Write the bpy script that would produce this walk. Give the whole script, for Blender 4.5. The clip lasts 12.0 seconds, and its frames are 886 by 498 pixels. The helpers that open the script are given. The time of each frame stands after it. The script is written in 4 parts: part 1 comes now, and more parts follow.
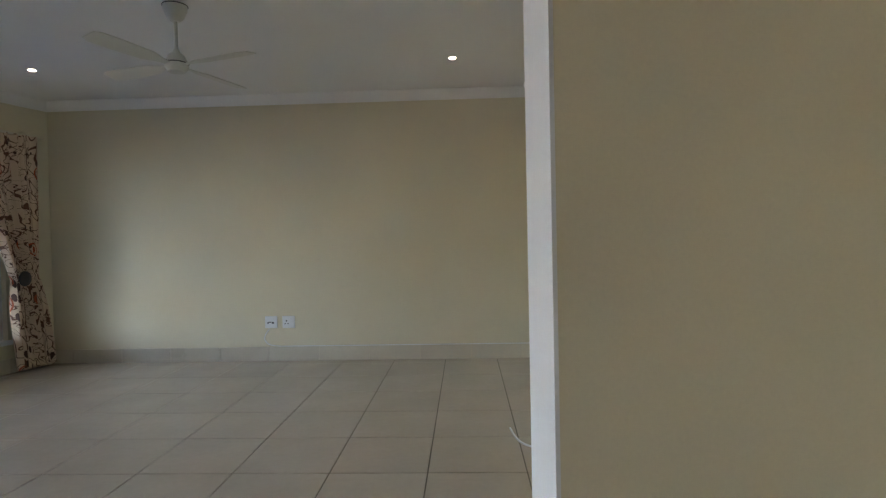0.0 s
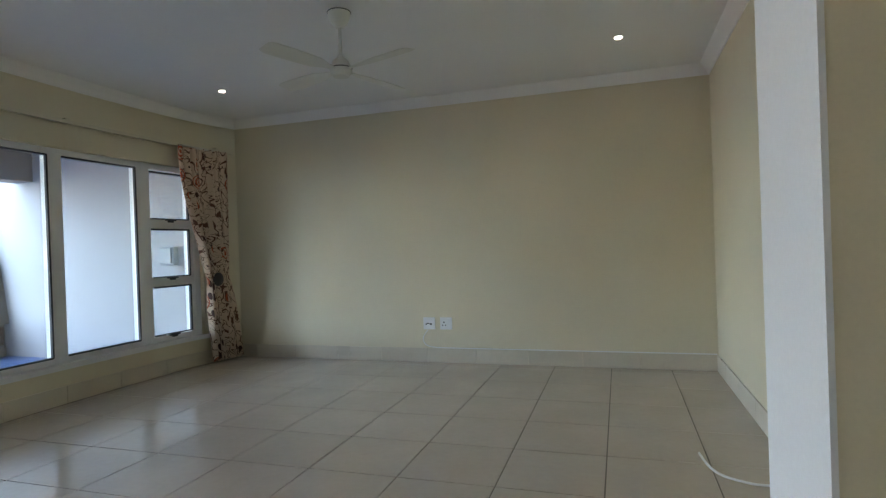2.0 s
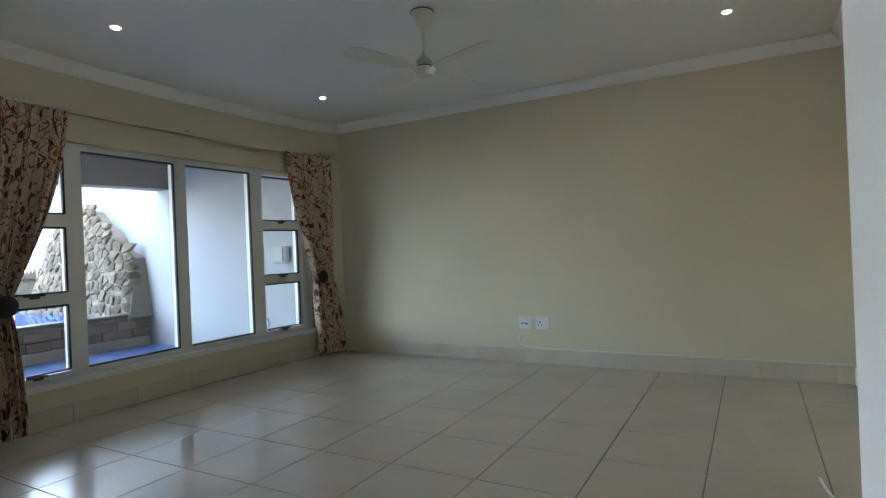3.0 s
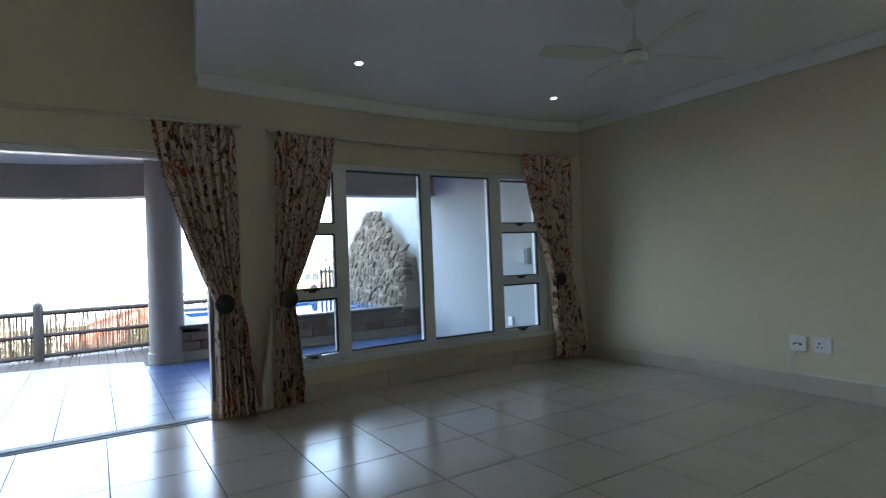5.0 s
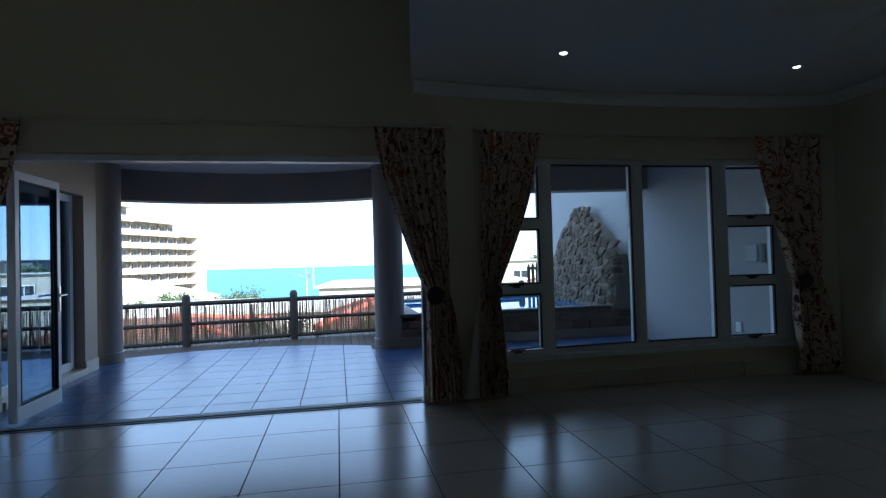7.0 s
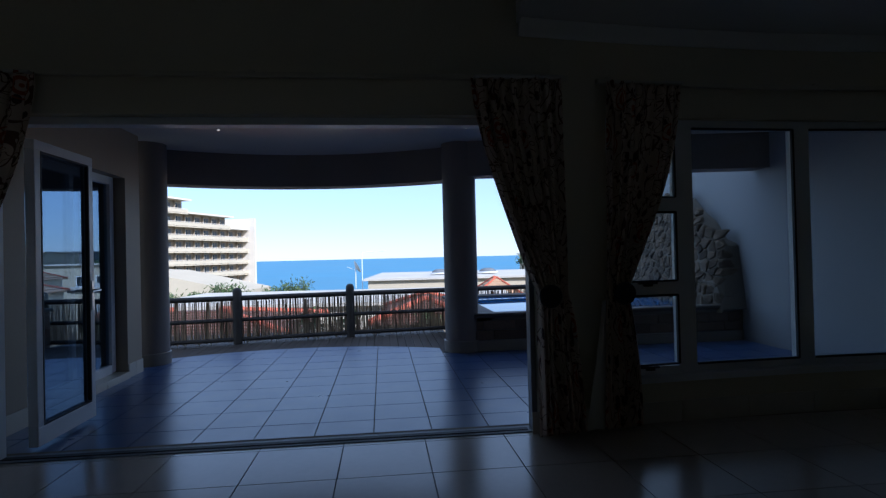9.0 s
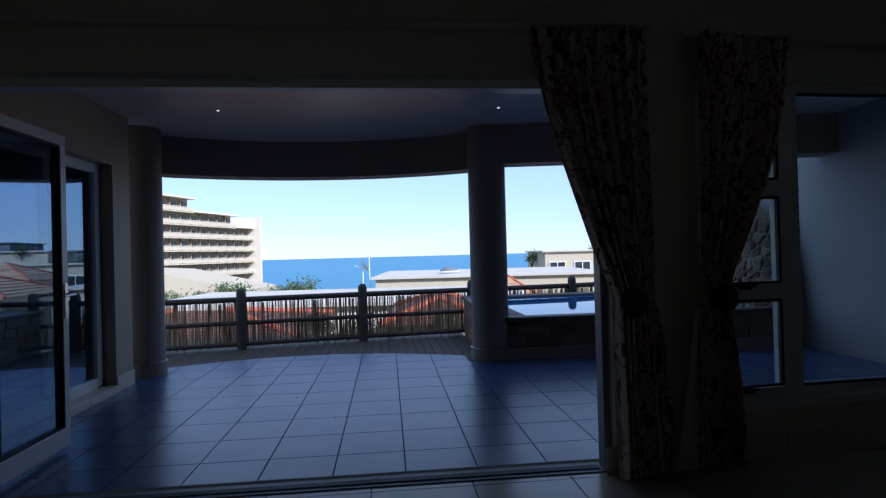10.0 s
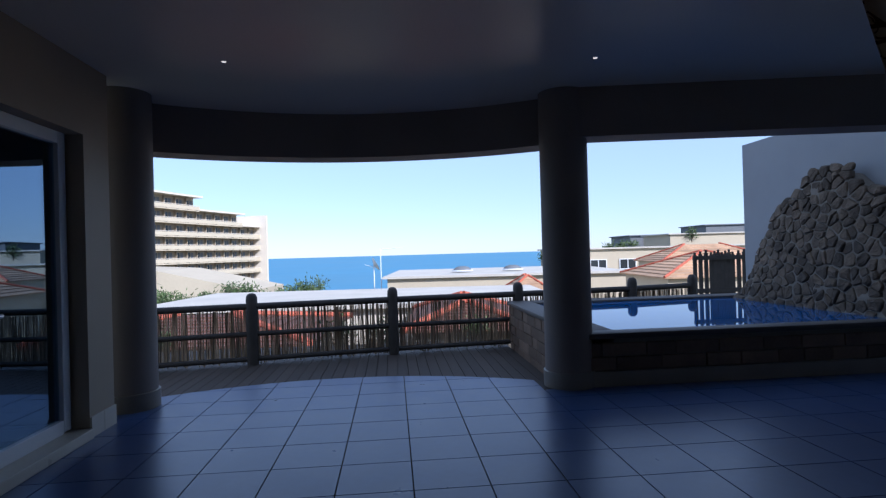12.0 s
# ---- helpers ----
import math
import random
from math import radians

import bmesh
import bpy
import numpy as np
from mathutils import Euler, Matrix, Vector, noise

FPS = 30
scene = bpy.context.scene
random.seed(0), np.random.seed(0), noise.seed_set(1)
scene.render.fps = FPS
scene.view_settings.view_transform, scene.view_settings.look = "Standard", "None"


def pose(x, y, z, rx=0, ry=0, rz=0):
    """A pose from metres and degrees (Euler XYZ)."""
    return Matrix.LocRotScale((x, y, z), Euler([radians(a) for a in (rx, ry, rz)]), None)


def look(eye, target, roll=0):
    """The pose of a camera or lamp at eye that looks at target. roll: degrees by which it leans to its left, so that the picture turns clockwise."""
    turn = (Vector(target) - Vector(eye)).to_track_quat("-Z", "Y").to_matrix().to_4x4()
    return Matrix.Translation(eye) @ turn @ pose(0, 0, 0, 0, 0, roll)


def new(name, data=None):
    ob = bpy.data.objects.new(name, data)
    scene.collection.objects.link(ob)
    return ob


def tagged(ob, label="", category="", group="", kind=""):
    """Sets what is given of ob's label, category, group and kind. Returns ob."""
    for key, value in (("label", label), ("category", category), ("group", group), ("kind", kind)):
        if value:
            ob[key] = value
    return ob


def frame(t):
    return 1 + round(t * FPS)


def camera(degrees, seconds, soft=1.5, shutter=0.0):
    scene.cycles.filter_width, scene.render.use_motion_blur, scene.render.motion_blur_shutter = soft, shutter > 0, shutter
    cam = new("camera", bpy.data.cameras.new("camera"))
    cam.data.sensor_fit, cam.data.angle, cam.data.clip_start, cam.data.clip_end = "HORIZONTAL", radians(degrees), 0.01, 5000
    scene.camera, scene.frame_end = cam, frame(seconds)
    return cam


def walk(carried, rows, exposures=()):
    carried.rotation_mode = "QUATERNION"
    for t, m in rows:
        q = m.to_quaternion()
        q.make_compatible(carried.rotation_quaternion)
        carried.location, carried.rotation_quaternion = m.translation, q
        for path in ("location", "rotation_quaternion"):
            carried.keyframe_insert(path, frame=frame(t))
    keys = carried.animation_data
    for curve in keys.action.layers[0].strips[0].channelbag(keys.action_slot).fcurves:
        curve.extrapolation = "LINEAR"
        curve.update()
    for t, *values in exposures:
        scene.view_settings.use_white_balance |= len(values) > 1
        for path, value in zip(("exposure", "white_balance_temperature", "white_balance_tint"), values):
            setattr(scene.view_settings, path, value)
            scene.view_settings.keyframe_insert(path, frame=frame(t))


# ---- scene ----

# ---- camera and walk ----
cam = camera(77.4, 12.0, soft=1.3)
PATH = [
    (0, (0.711, 0.945, 1.176), (0.631, 2.943, 1.139), -1.2),
    (0.5, (0.688, 0.95, 1.162), (0.536, 2.944, 1.137), -1.3),
    (1, (0.632, 0.944, 1.156), (0.395, 2.93, 1.136), -1.6),
    (1.5, (0.58, 1.04, 1.15), (0.195, 3.002, 1.133), -1.8),
    (2, (0.596, 1.153, 1.144), (-0.01, 3.058, 1.135), -2.0),
    (2.5, (0.662, 1.211, 1.139), (-0.133, 3.046, 1.132), -2.2),
    (4.5, (0.931, 1.561, 1.157), (-0.6, 2.848, 1.182), -2.4),
    (5, (0.998, 1.66, 1.176), (-0.693, 2.727, 1.203), -2.2),
    (5.5, (1.008, 1.719, 1.174), (-0.788, 2.599, 1.21), -2.0),
    (6, (1.039, 1.781, 1.183), (-0.838, 2.469, 1.222), -1.9),
    (6.5, (1.003, 1.741, 1.193), (-0.924, 2.274, 1.228), -1.8),
    (7, (0.969, 1.718, 1.153), (-0.995, 2.093, 1.197), -1.6),
    (7.5, (0.798, 1.652, 1.157), (-1.18, 1.943, 1.195), -1.5),
    (9.5, (-0.427, 1.395, 1.147), (-2.415, 1.606, 1.166), -1.4),
    (10, (-0.796, 1.307, 1.145), (-2.786, 1.507, 1.161), -1.5),
    (10.5, (-1.123, 1.182, 1.145), (-3.114, 1.372, 1.16), -1.6),
    (11, (-1.438, 1.087, 1.151), (-3.429, 1.274, 1.164), -1.5),
    (11.5, (-1.772, 1.009, 1.161), (-3.763, 1.196, 1.174), -1.5),
    (12, (-2.127, 0.912, 1.158), (-4.119, 1.093, 1.169), -1.6),
]
EXPOSURES = [(0, 4.62, 6550, 20), (2.5, 4.66, 6220, 15), (4.3, 4.1, 6050, 13), (5.5, 3.5, 5600, 12), (6.5, 2.28, 5250, 11), (7.5, 1.2, 4920, 10), (9.5, 0.25, 5000, 18), (12, 0.23, 5080, 19)]
walk(cam, [(t, look(eye, target, roll)) for t, eye, target, roll in PATH], EXPOSURES)

# ---- world and sun ----
SUN_ELEV, SUN_AZ = radians(34), radians(-35)     # azimuth turned from +x towards -y
sun_from = Vector((math.cos(SUN_ELEV) * math.cos(SUN_AZ), -math.cos(SUN_ELEV) * math.sin(SUN_AZ), math.sin(SUN_ELEV)))
world = bpy.data.worlds.new("world")
scene.world = world
world.use_nodes = True
sky = world.node_tree.nodes.new("ShaderNodeTexSky")
sky.sky_type, sky.sun_disc, sky.sun_elevation = "NISHITA", False, SUN_ELEV
sky.sun_rotation = math.atan2(sun_from.x, sun_from.y)
sky.air_density, sky.dust_density, sky.ozone_density = 1.0, 0.1, 3.0
haze = world.node_tree.nodes.new("ShaderNodeMix")      # thin even sea haze over the clear sky
haze.data_type = "RGBA"
haze.inputs[0].default_value = 0.62
haze.inputs[7].default_value = (3.95, 4.5, 4.8, 1)
world.node_tree.links.new(sky.outputs[0], haze.inputs[6])
world.node_tree.links.new(haze.outputs[2], world.node_tree.nodes["Background"].inputs[0])
world.node_tree.nodes["Background"].inputs[1].default_value = 0.15
sun = new("sun", bpy.data.lights.new("sun", "SUN"))
sun.data.energy, sun.data.angle, sun.data.color = 4.9, radians(0.55), (1.0, 0.90, 0.74)
sun.matrix_world = look(sun_from * 50, (0, 0, 0))


# ---- materials ----
def material(name, colour, rough=0.6, metal=0.0, vary=0.12, scale=3.0, fine=60.0, bump=0.15, dist=0.004, spec=0.5, random_v=0.0, island=False):
    """A painted, fired or sawn surface: two scales of tone, a fine relief, and a tone of its own for each piece."""
    m = bpy.data.materials.new(name)
    m.use_nodes = True
    nt = m.node_tree
    b = nt.nodes["Principled BSDF"]
    tc = nt.nodes.new("ShaderNodeTexCoord")
    big, small = nt.nodes.new("ShaderNodeTexNoise"), nt.nodes.new("ShaderNodeTexNoise")
    big.inputs["Scale"].default_value, big.inputs["Detail"].default_value = scale, 5
    small.inputs["Scale"].default_value, small.inputs["Detail"].default_value = fine, 4
    geo = nt.nodes.new("ShaderNodeNewGeometry")
    for n in (big, small):
        nt.links.new(geo.outputs["Position"], n.inputs["Vector"])
    mix = nt.nodes.new("ShaderNodeMath")
    mix.operation = "MULTIPLY_ADD"
    nt.links.new(small.outputs[0], mix.inputs[0])
    mix.inputs[1].default_value = 0.45
    nt.links.new(big.outputs[0], mix.inputs[2])
    rng = nt.nodes.new("ShaderNodeMapRange")
    rng.inputs[1].default_value, rng.inputs[2].default_value = 0.45, 1.0
    rng.inputs[3].default_value, rng.inputs[4].default_value = 1 - vary, 1 + vary
    nt.links.new(mix.outputs[0], rng.inputs[0])
    hsv = nt.nodes.new("ShaderNodeHueSaturation")
    hsv.inputs["Color"].default_value = (*colour, 1)
    value = rng.outputs[0]
    if random_v:
        r2 = nt.nodes.new("ShaderNodeMapRange")
        r2.inputs[3].default_value, r2.inputs[4].default_value = 1 - random_v, 1 + random_v
        if island:
            nt.links.new(geo.outputs["Random Per Island"], r2.inputs[0])
        else:
            info = nt.nodes.new("ShaderNodeObjectInfo")
            nt.links.new(info.outputs["Random"], r2.inputs[0])
        mul = nt.nodes.new("ShaderNodeMath")
        mul.operation = "MULTIPLY"
        nt.links.new(value, mul.inputs[0])
        nt.links.new(r2.outputs[0], mul.inputs[1])
        value = mul.outputs[0]
    nt.links.new(value, hsv.inputs["Value"])
    nt.links.new(hsv.outputs[0], b.inputs["Base Color"])
    b.inputs["Roughness"].default_value, b.inputs["Metallic"].default_value = rough, metal
    b.inputs["Specular IOR Level"].default_value = spec
    rr = nt.nodes.new("ShaderNodeMapRange")
    rr.inputs[3].default_value, rr.inputs[4].default_value = max(0.02, rough - 0.08), min(1, rough + 0.08)
    nt.links.new(big.outputs[0], rr.inputs[0])
    nt.links.new(rr.outputs[0], b.inputs["Roughness"])
    if bump:
        bp = nt.nodes.new("ShaderNodeBump")
        bp.inputs["Strength"].default_value, bp.inputs["Distance"].default_value = bump, dist
        nt.links.new(mix.outputs[0], bp.inputs["Height"])
        nt.links.new(bp.outputs[0], b.inputs["Normal"])
    return m


def glass_material(name, tint, f0=0.04, sheen=(1.0, 1.0, 1.0)):
    m = bpy.data.materials.new(name)
    m.use_nodes = True
    nt = m.node_tree
    nt.nodes.remove(nt.nodes["Principled BSDF"])
    clear, gloss = nt.nodes.new("ShaderNodeBsdfTransparent"), nt.nodes.new("ShaderNodeBsdfGlossy")
    clear.inputs[0].default_value = (*tint, 1)
    gloss.inputs["Roughness"].default_value = 0.0
    gloss.inputs["Color"].default_value = (*sheen, 1)
    lw, mx = nt.nodes.new("ShaderNodeLayerWeight"), nt.nodes.new("ShaderNodeMixShader")
    lw.inputs[0].default_value = 0.5
    power, gain = nt.nodes.new("ShaderNodeMath"), nt.nodes.new("ShaderNodeMath")
    power.operation, gain.operation = "POWER", "MULTIPLY_ADD"
    nt.links.new(lw.outputs["Facing"], power.inputs[0])
    power.inputs[1].default_value = 5.0
    nt.links.new(power.outputs[0], gain.inputs[0])
    gain.inputs[1].default_value, gain.inputs[2].default_value = 1 - f0, f0
    nt.links.new(gain.outputs[0], mx.inputs[0])
    nt.links.new(clear.outputs[0], mx.inputs[1])
    nt.links.new(gloss.outputs[0], mx.inputs[2])
    nt.links.new(mx.outputs[0], nt.nodes["Material Output"].inputs[0])
    return m


def emitter(name, colour, power):
    m = bpy.data.materials.new(name)
    m.use_nodes = True
    b = m.node_tree.nodes["Principled BSDF"]
    b.inputs["Emission Color"].default_value, b.inputs["Emission Strength"].default_value = (*colour, 1), power
    return m


M_WALL = material("cream_paint", (0.70, 0.635, 0.47), 0.55, vary=0.05, scale=1.2, fine=130, bump=0.12, dist=0.002)
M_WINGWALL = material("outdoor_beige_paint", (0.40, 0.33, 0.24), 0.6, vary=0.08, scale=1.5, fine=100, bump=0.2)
M_WHITEWALL = material("white_wall_paint", (0.76, 0.77, 0.78), 0.55, vary=0.05, scale=1.5, fine=110, bump=0.1)
M_CEIL = material("ceiling_paint", (0.86, 0.85, 0.83), 0.6, vary=0.03, scale=0.8, fine=90, bump=0.05)
M_PCEIL = material("patio_ceiling_paint", (0.80, 0.74, 0.65), 0.36, vary=0.04, scale=0.8, fine=50, bump=0.008)
M_WHITE = material("white_frame", (0.80, 0.81, 0.82), 0.35, vary=0.03, scale=4, bump=0.03)
M_PLASTER = material("grey_white_plaster", (0.335, 0.345, 0.355), 0.8, vary=0.07, scale=1.5, fine=80, bump=0.25)
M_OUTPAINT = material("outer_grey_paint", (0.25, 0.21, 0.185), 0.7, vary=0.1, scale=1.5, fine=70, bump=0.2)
M_TILE = material("floor_tile", (0.60, 0.53, 0.44), 0.2, vary=0.06, scale=2.5, fine=25, bump=0.03, dist=0.002, random_v=0.02)
M_GROUT = material("grout", (0.07, 0.06, 0.052), 0.9, vary=0.15, bump=0.2)
M_FLOORGROUT = material("floor_grout", (0.19, 0.165, 0.135), 0.9, vary=0.2, bump=0.2)
M_JAMB = material("grey_aluminium_frame", (0.22, 0.225, 0.24), 0.45, vary=0.05, bump=0.03)
# pale terrace tile: the sky's blue reflection is put into the base colour
M_PTILE = material("patio_tile_sky_blue", (0.048, 0.088, 0.22), 0.31, vary=0.16, scale=5, fine=22, bump=0.05, dist=0.002, random_v=0.05, spec=0.7)
M_SKIRT = material("skirting_tile", (0.62, 0.56, 0.45), 0.3, vary=0.06, bump=0.03, random_v=0.05)
M_PLINTH = material("plinth_tile", (0.27, 0.235, 0.19), 0.4, vary=0.1, bump=0.05)
M_BLACK = material("black_plastic", (0.03, 0.03, 0.03), 0.4, bump=0.05)
M_GASKET = material("dark_gasket", (0.02, 0.02, 0.025), 0.6, bump=0.0)
M_CHROME = material("satin_steel", (0.6, 0.6, 0.6), 0.3, metal=1.0, vary=0.05, bump=0.03)
M_GLASS = glass_material("window_glass", (0.93, 0.96, 0.96))
M_TINT = glass_material("dark_door_glass", (0.42, 0.46, 0.5), 0.26, (0.55, 0.75, 1.0))
M_FANW = material("fan_white", (0.74, 0.73, 0.66), 0.4, vary=0.04, bump=0.02)
M_STONE = material("rockery_stone", (0.105, 0.078, 0.052), 0.85, vary=0.5, scale=6, fine=45, bump=0.7, dist=0.02, random_v=0.38)
M_MORTAR = material("rock_mortar", (0.20, 0.175, 0.14), 0.9, vary=0.15, scale=5, fine=40, bump=0.6, dist=0.01)
M_BLOCK = material("pool_wall_block", (0.19, 0.13, 0.09), 0.85, vary=0.25, scale=4, fine=40, bump=0.6, dist=0.012, random_v=0.25)
M_COPING = material("pool_coping", (0.10, 0.085, 0.072), 0.6, vary=0.2, scale=5, fine=40, bump=0.3)
M_POST = material("dark_post_wood", (0.06, 0.05, 0.042), 0.75, vary=0.3, scale=8, fine=90, bump=0.5)
M_REED = material("dry_reed", (0.40, 0.30, 0.195), 0.7, vary=0.2, scale=12, fine=80, bump=0.2, random_v=0.7)
M_REEDS = material("dry_reed_far", (0.40, 0.30, 0.195), 0.7, vary=0.2, scale=12, fine=80, bump=0.2, random_v=0.7, island=True)
M_DECK = material("deck_board", (0.06, 0.045, 0.035), 0.7, vary=0.2, scale=5, fine=60, bump=0.3, random_v=0.15)
M_ROOFW = material("white_flat_roof", (0.54, 0.50, 0.43), 0.8, vary=0.12, scale=0.6, fine=8, bump=0.1)
M_BEIGE = material("beige_render", (0.53, 0.455, 0.33), 0.85, vary=0.07, scale=0.4, fine=5, bump=0.1)
# wall cream darkened: the shade under the balconies is put into its colour
M_HOTEL_SHADE = material("hotel_cream_shaded", (0.35, 0.29, 0.21), 0.85, vary=0.06, scale=0.2, fine=2, bump=0.0)
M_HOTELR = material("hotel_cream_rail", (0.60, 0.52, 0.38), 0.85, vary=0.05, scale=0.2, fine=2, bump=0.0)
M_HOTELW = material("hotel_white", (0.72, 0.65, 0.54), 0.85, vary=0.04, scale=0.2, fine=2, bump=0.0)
M_DARKWIN = material("dark_window", (0.03, 0.035, 0.04), 0.15, vary=0.3, scale=0.5, bump=0.0, random_v=0.5)
M_REDCAP = material("red_ridge_tile", (0.44, 0.11, 0.06), 0.8, vary=0.2, scale=2, fine=12, bump=0.3)
M_REDROOF = material("tan_roof_tile", (0.46, 0.29, 0.17), 0.8, vary=0.25, scale=1.5, fine=12, bump=0.4, random_v=0.2)
M_DARKROOF = material("dark_red_roof_tile", (0.13, 0.06, 0.04), 0.8, vary=0.25, scale=1.5, fine=12, bump=0.4, random_v=0.2)
M_GREYROOF = material("grey_roof_box", (0.16, 0.17, 0.18), 0.8, vary=0.1, bump=0.1)
M_LEAF = material("leaf_green", (0.08, 0.12, 0.04), 0.6, vary=0.3, scale=3, random_v=0.4, island=True, bump=0.0)
M_BARK = material("bark", (0.10, 0.075, 0.05), 0.9, vary=0.3, scale=4, bump=0.5)
M_GROUND = material("dry_ground", (0.16, 0.15, 0.09), 0.95, vary=0.3, scale=0.08, fine=1.5, bump=0.3)
M_LAMP = emitter("downlight_glow", (1.0, 0.86, 0.66), 2.2)
M_LAMP2 = emitter("patio_downlight_glow", (1.0, 0.86, 0.66), 0.7)
M_PELMET = material("pale_track", (0.66, 0.6, 0.46), 0.5, vary=0.05, bump=0.05)


def sea_material():
    m = material("sea_water", (0.055, 0.225, 0.37), 0.5, vary=0.12, scale=0.004, fine=0.03, bump=0.0)
    return m


def pool_material():
    m = material("pool_water", (0.015, 0.10, 0.30), 0.02, vary=0.05, scale=0.7, fine=3, bump=0.02, dist=0.01)
    b = m.node_tree.nodes["Principled BSDF"]
    for link in list(b.inputs["Roughness"].links):
        m.node_tree.links.remove(link)
    b.inputs["Roughness"].default_value = 0.02
    b.inputs["IOR"].default_value = 1.33
    return m


M_SEA, M_POOL = sea_material(), pool_material()


def cloth_material():
    """Cream curtain linen with brown vines, dark leaves and red flowers, laid out along the cloth."""
    m = bpy.data.materials.new("printed_curtain_linen")
    m.use_nodes = True
    nt = m.node_tree
    b = nt.nodes["Principled BSDF"]
    b.inputs["Roughness"].default_value = 0.85
    uv = nt.nodes.new("ShaderNodeUVMap")
    uv.uv_map = "cloth"

    def node(kind, **sets):
        n = nt.nodes.new(kind)
        for k, v in sets.items():
            n.inputs[k].default_value = v
        return n

    def math_node(op, a, c, d=None):
        n = nt.nodes.new("ShaderNodeMath")
        n.operation = op
        for i, x in enumerate((a, c, d)):
            if x is None:
                continue
            if hasattr(x, "node"):
                nt.links.new(x, n.inputs[i])
            else:
                n.inputs[i].default_value = x
        return n.outputs[0]

    def mapped(scale):
        n = nt.nodes.new("ShaderNodeMapping")
        n.inputs["Scale"].default_value = scale
        nt.links.new(uv.outputs[0], n.inputs[0])
        return n.outputs[0]

    def blend(fac, colour_in, colour):
        n = nt.nodes.new("ShaderNodeMix")
        n.data_type = "RGBA"
        nt.links.new(fac, n.inputs[0])
        if hasattr(colour_in, "node"):
            nt.links.new(colour_in, n.inputs[6])
        else:
            n.inputs[6].default_value = (*colour_in, 1)
        n.inputs[7].default_value = (*colour, 1)
        return n.outputs[2]

    vine = node("ShaderNodeTexNoise", Scale=4.4, Detail=0.6, Distortion=1.7)
    nt.links.new(mapped((1.3, 0.85, 1)), vine.inputs["Vector"])
    line = math_node("LESS_THAN", math_node("ABSOLUTE", math_node("SUBTRACT", vine.outputs[0], 0.5), 0), 0.024)
    vine2 = node("ShaderNodeTexNoise", Scale=6.6, Detail=0.4, Distortion=2.4)
    nt.links.new(mapped((1.0, 1.0, 1)), vine2.inputs["Vector"])
    line2 = math_node("LESS_THAN", math_node("ABSOLUTE", math_node("SUBTRACT", vine2.outputs[0], 0.44), 0), 0.018)
    leaf = node("ShaderNodeTexVoronoi", Scale=12.0)
    nt.links.new(mapped((1.5, 0.85, 1)), leaf.inputs["Vector"])
    sep = nt.nodes.new("ShaderNodeSeparateColor")
    nt.links.new(leaf.outputs["Color"], sep.inputs[0])
    leaves = math_node("MULTIPLY", math_node("LESS_THAN", leaf.outputs["Distance"], 0.32), math_node("GREATER_THAN", sep.outputs[0], 0.68))
    flower = node("ShaderNodeTexVoronoi", Scale=4.6)
    nt.links.new(mapped((1.2, 0.9, 1)), flower.inputs["Vector"])
    sep2 = nt.nodes.new("ShaderNodeSeparateColor")
    nt.links.new(flower.outputs["Color"], sep2.inputs[0])
    ring = math_node("GREATER_THAN", math_node("SINE", math_node("MULTIPLY", flower.outputs["Distance"], 42.0), 0), -0.15)
    petals = math_node("MULTIPLY", math_node("MULTIPLY", math_node("LESS_THAN", flower.outputs["Distance"], 0.34), math_node("GREATER_THAN", sep2.outputs[1], 0.44)), ring)
    c = blend(line, (0.66, 0.51, 0.38), (0.15, 0.07, 0.045))
    c = blend(line2, c, (0.14, 0.065, 0.04))
    c = blend(leaves, c, (0.09, 0.045, 0.038))
    c = blend(petals, c, (0.44, 0.10, 0.045))
    nt.links.new(c, b.inputs["Base Color"])
    weave = node("ShaderNodeTexNoise", Scale=450.0)
    nt.links.new(uv.outputs[0], weave.inputs["Vector"])
    bp = node("ShaderNodeBump", Strength=0.2, Distance=0.001)
    nt.links.new(weave.outputs[0], bp.inputs["Height"])
    nt.links.new(bp.outputs[0], b.inputs["Normal"])
    return m


M_CLOTH = cloth_material()
M_LINING = material("curtain_lining", (0.66, 0.62, 0.54), 0.9, vary=0.05, fine=200, bump=0.1)


# ---- mesh helpers ----
def bm_box(x0, y0, z0, x1, y1, z1, bm=None, bevel=0.0):
    own = bmesh.new()
    bmesh.ops.create_cube(own, size=1)
    for v in own.verts:
        v.co = Vector((x0 + (v.co.x + 0.5) * (x1 - x0), y0 + (v.co.y + 0.5) * (y1 - y0), z0 + (v.co.z + 0.5) * (z1 - z0)))
    if bevel:
        bmesh.ops.bevel(own, geom=own.edges[:], offset=bevel, segments=2, affect="EDGES", profile=0.5)
    if bm is None:
        return own
    me = bpy.data.meshes.new("tmp")
    own.to_mesh(me)
    own.free()
    bm.from_mesh(me)
    bpy.data.meshes.remove(me)
    return bm


def bm_tube(p0, p1, r0, r1=None, sides=16, bm=None, bevel=0.0):
    own = bmesh.new()
    p0, p1 = Vector(p0), Vector(p1)
    d = p1 - p0
    bmesh.ops.create_cone(own, cap_ends=True, segments=sides, radius1=r0, radius2=r0 if r1 is None else r1, depth=d.length)
    m = Matrix.Translation((p0 + p1) / 2) @ d.to_track_quat("Z", "Y").to_matrix().to_4x4()
    bmesh.ops.transform(own, matrix=m, verts=own.verts)
    if bm is None:
        return own
    me = bpy.data.meshes.new("tmp")
    own.to_mesh(me)
    own.free()
    bm.from_mesh(me)
    bpy.data.meshes.remove(me)
    return bm


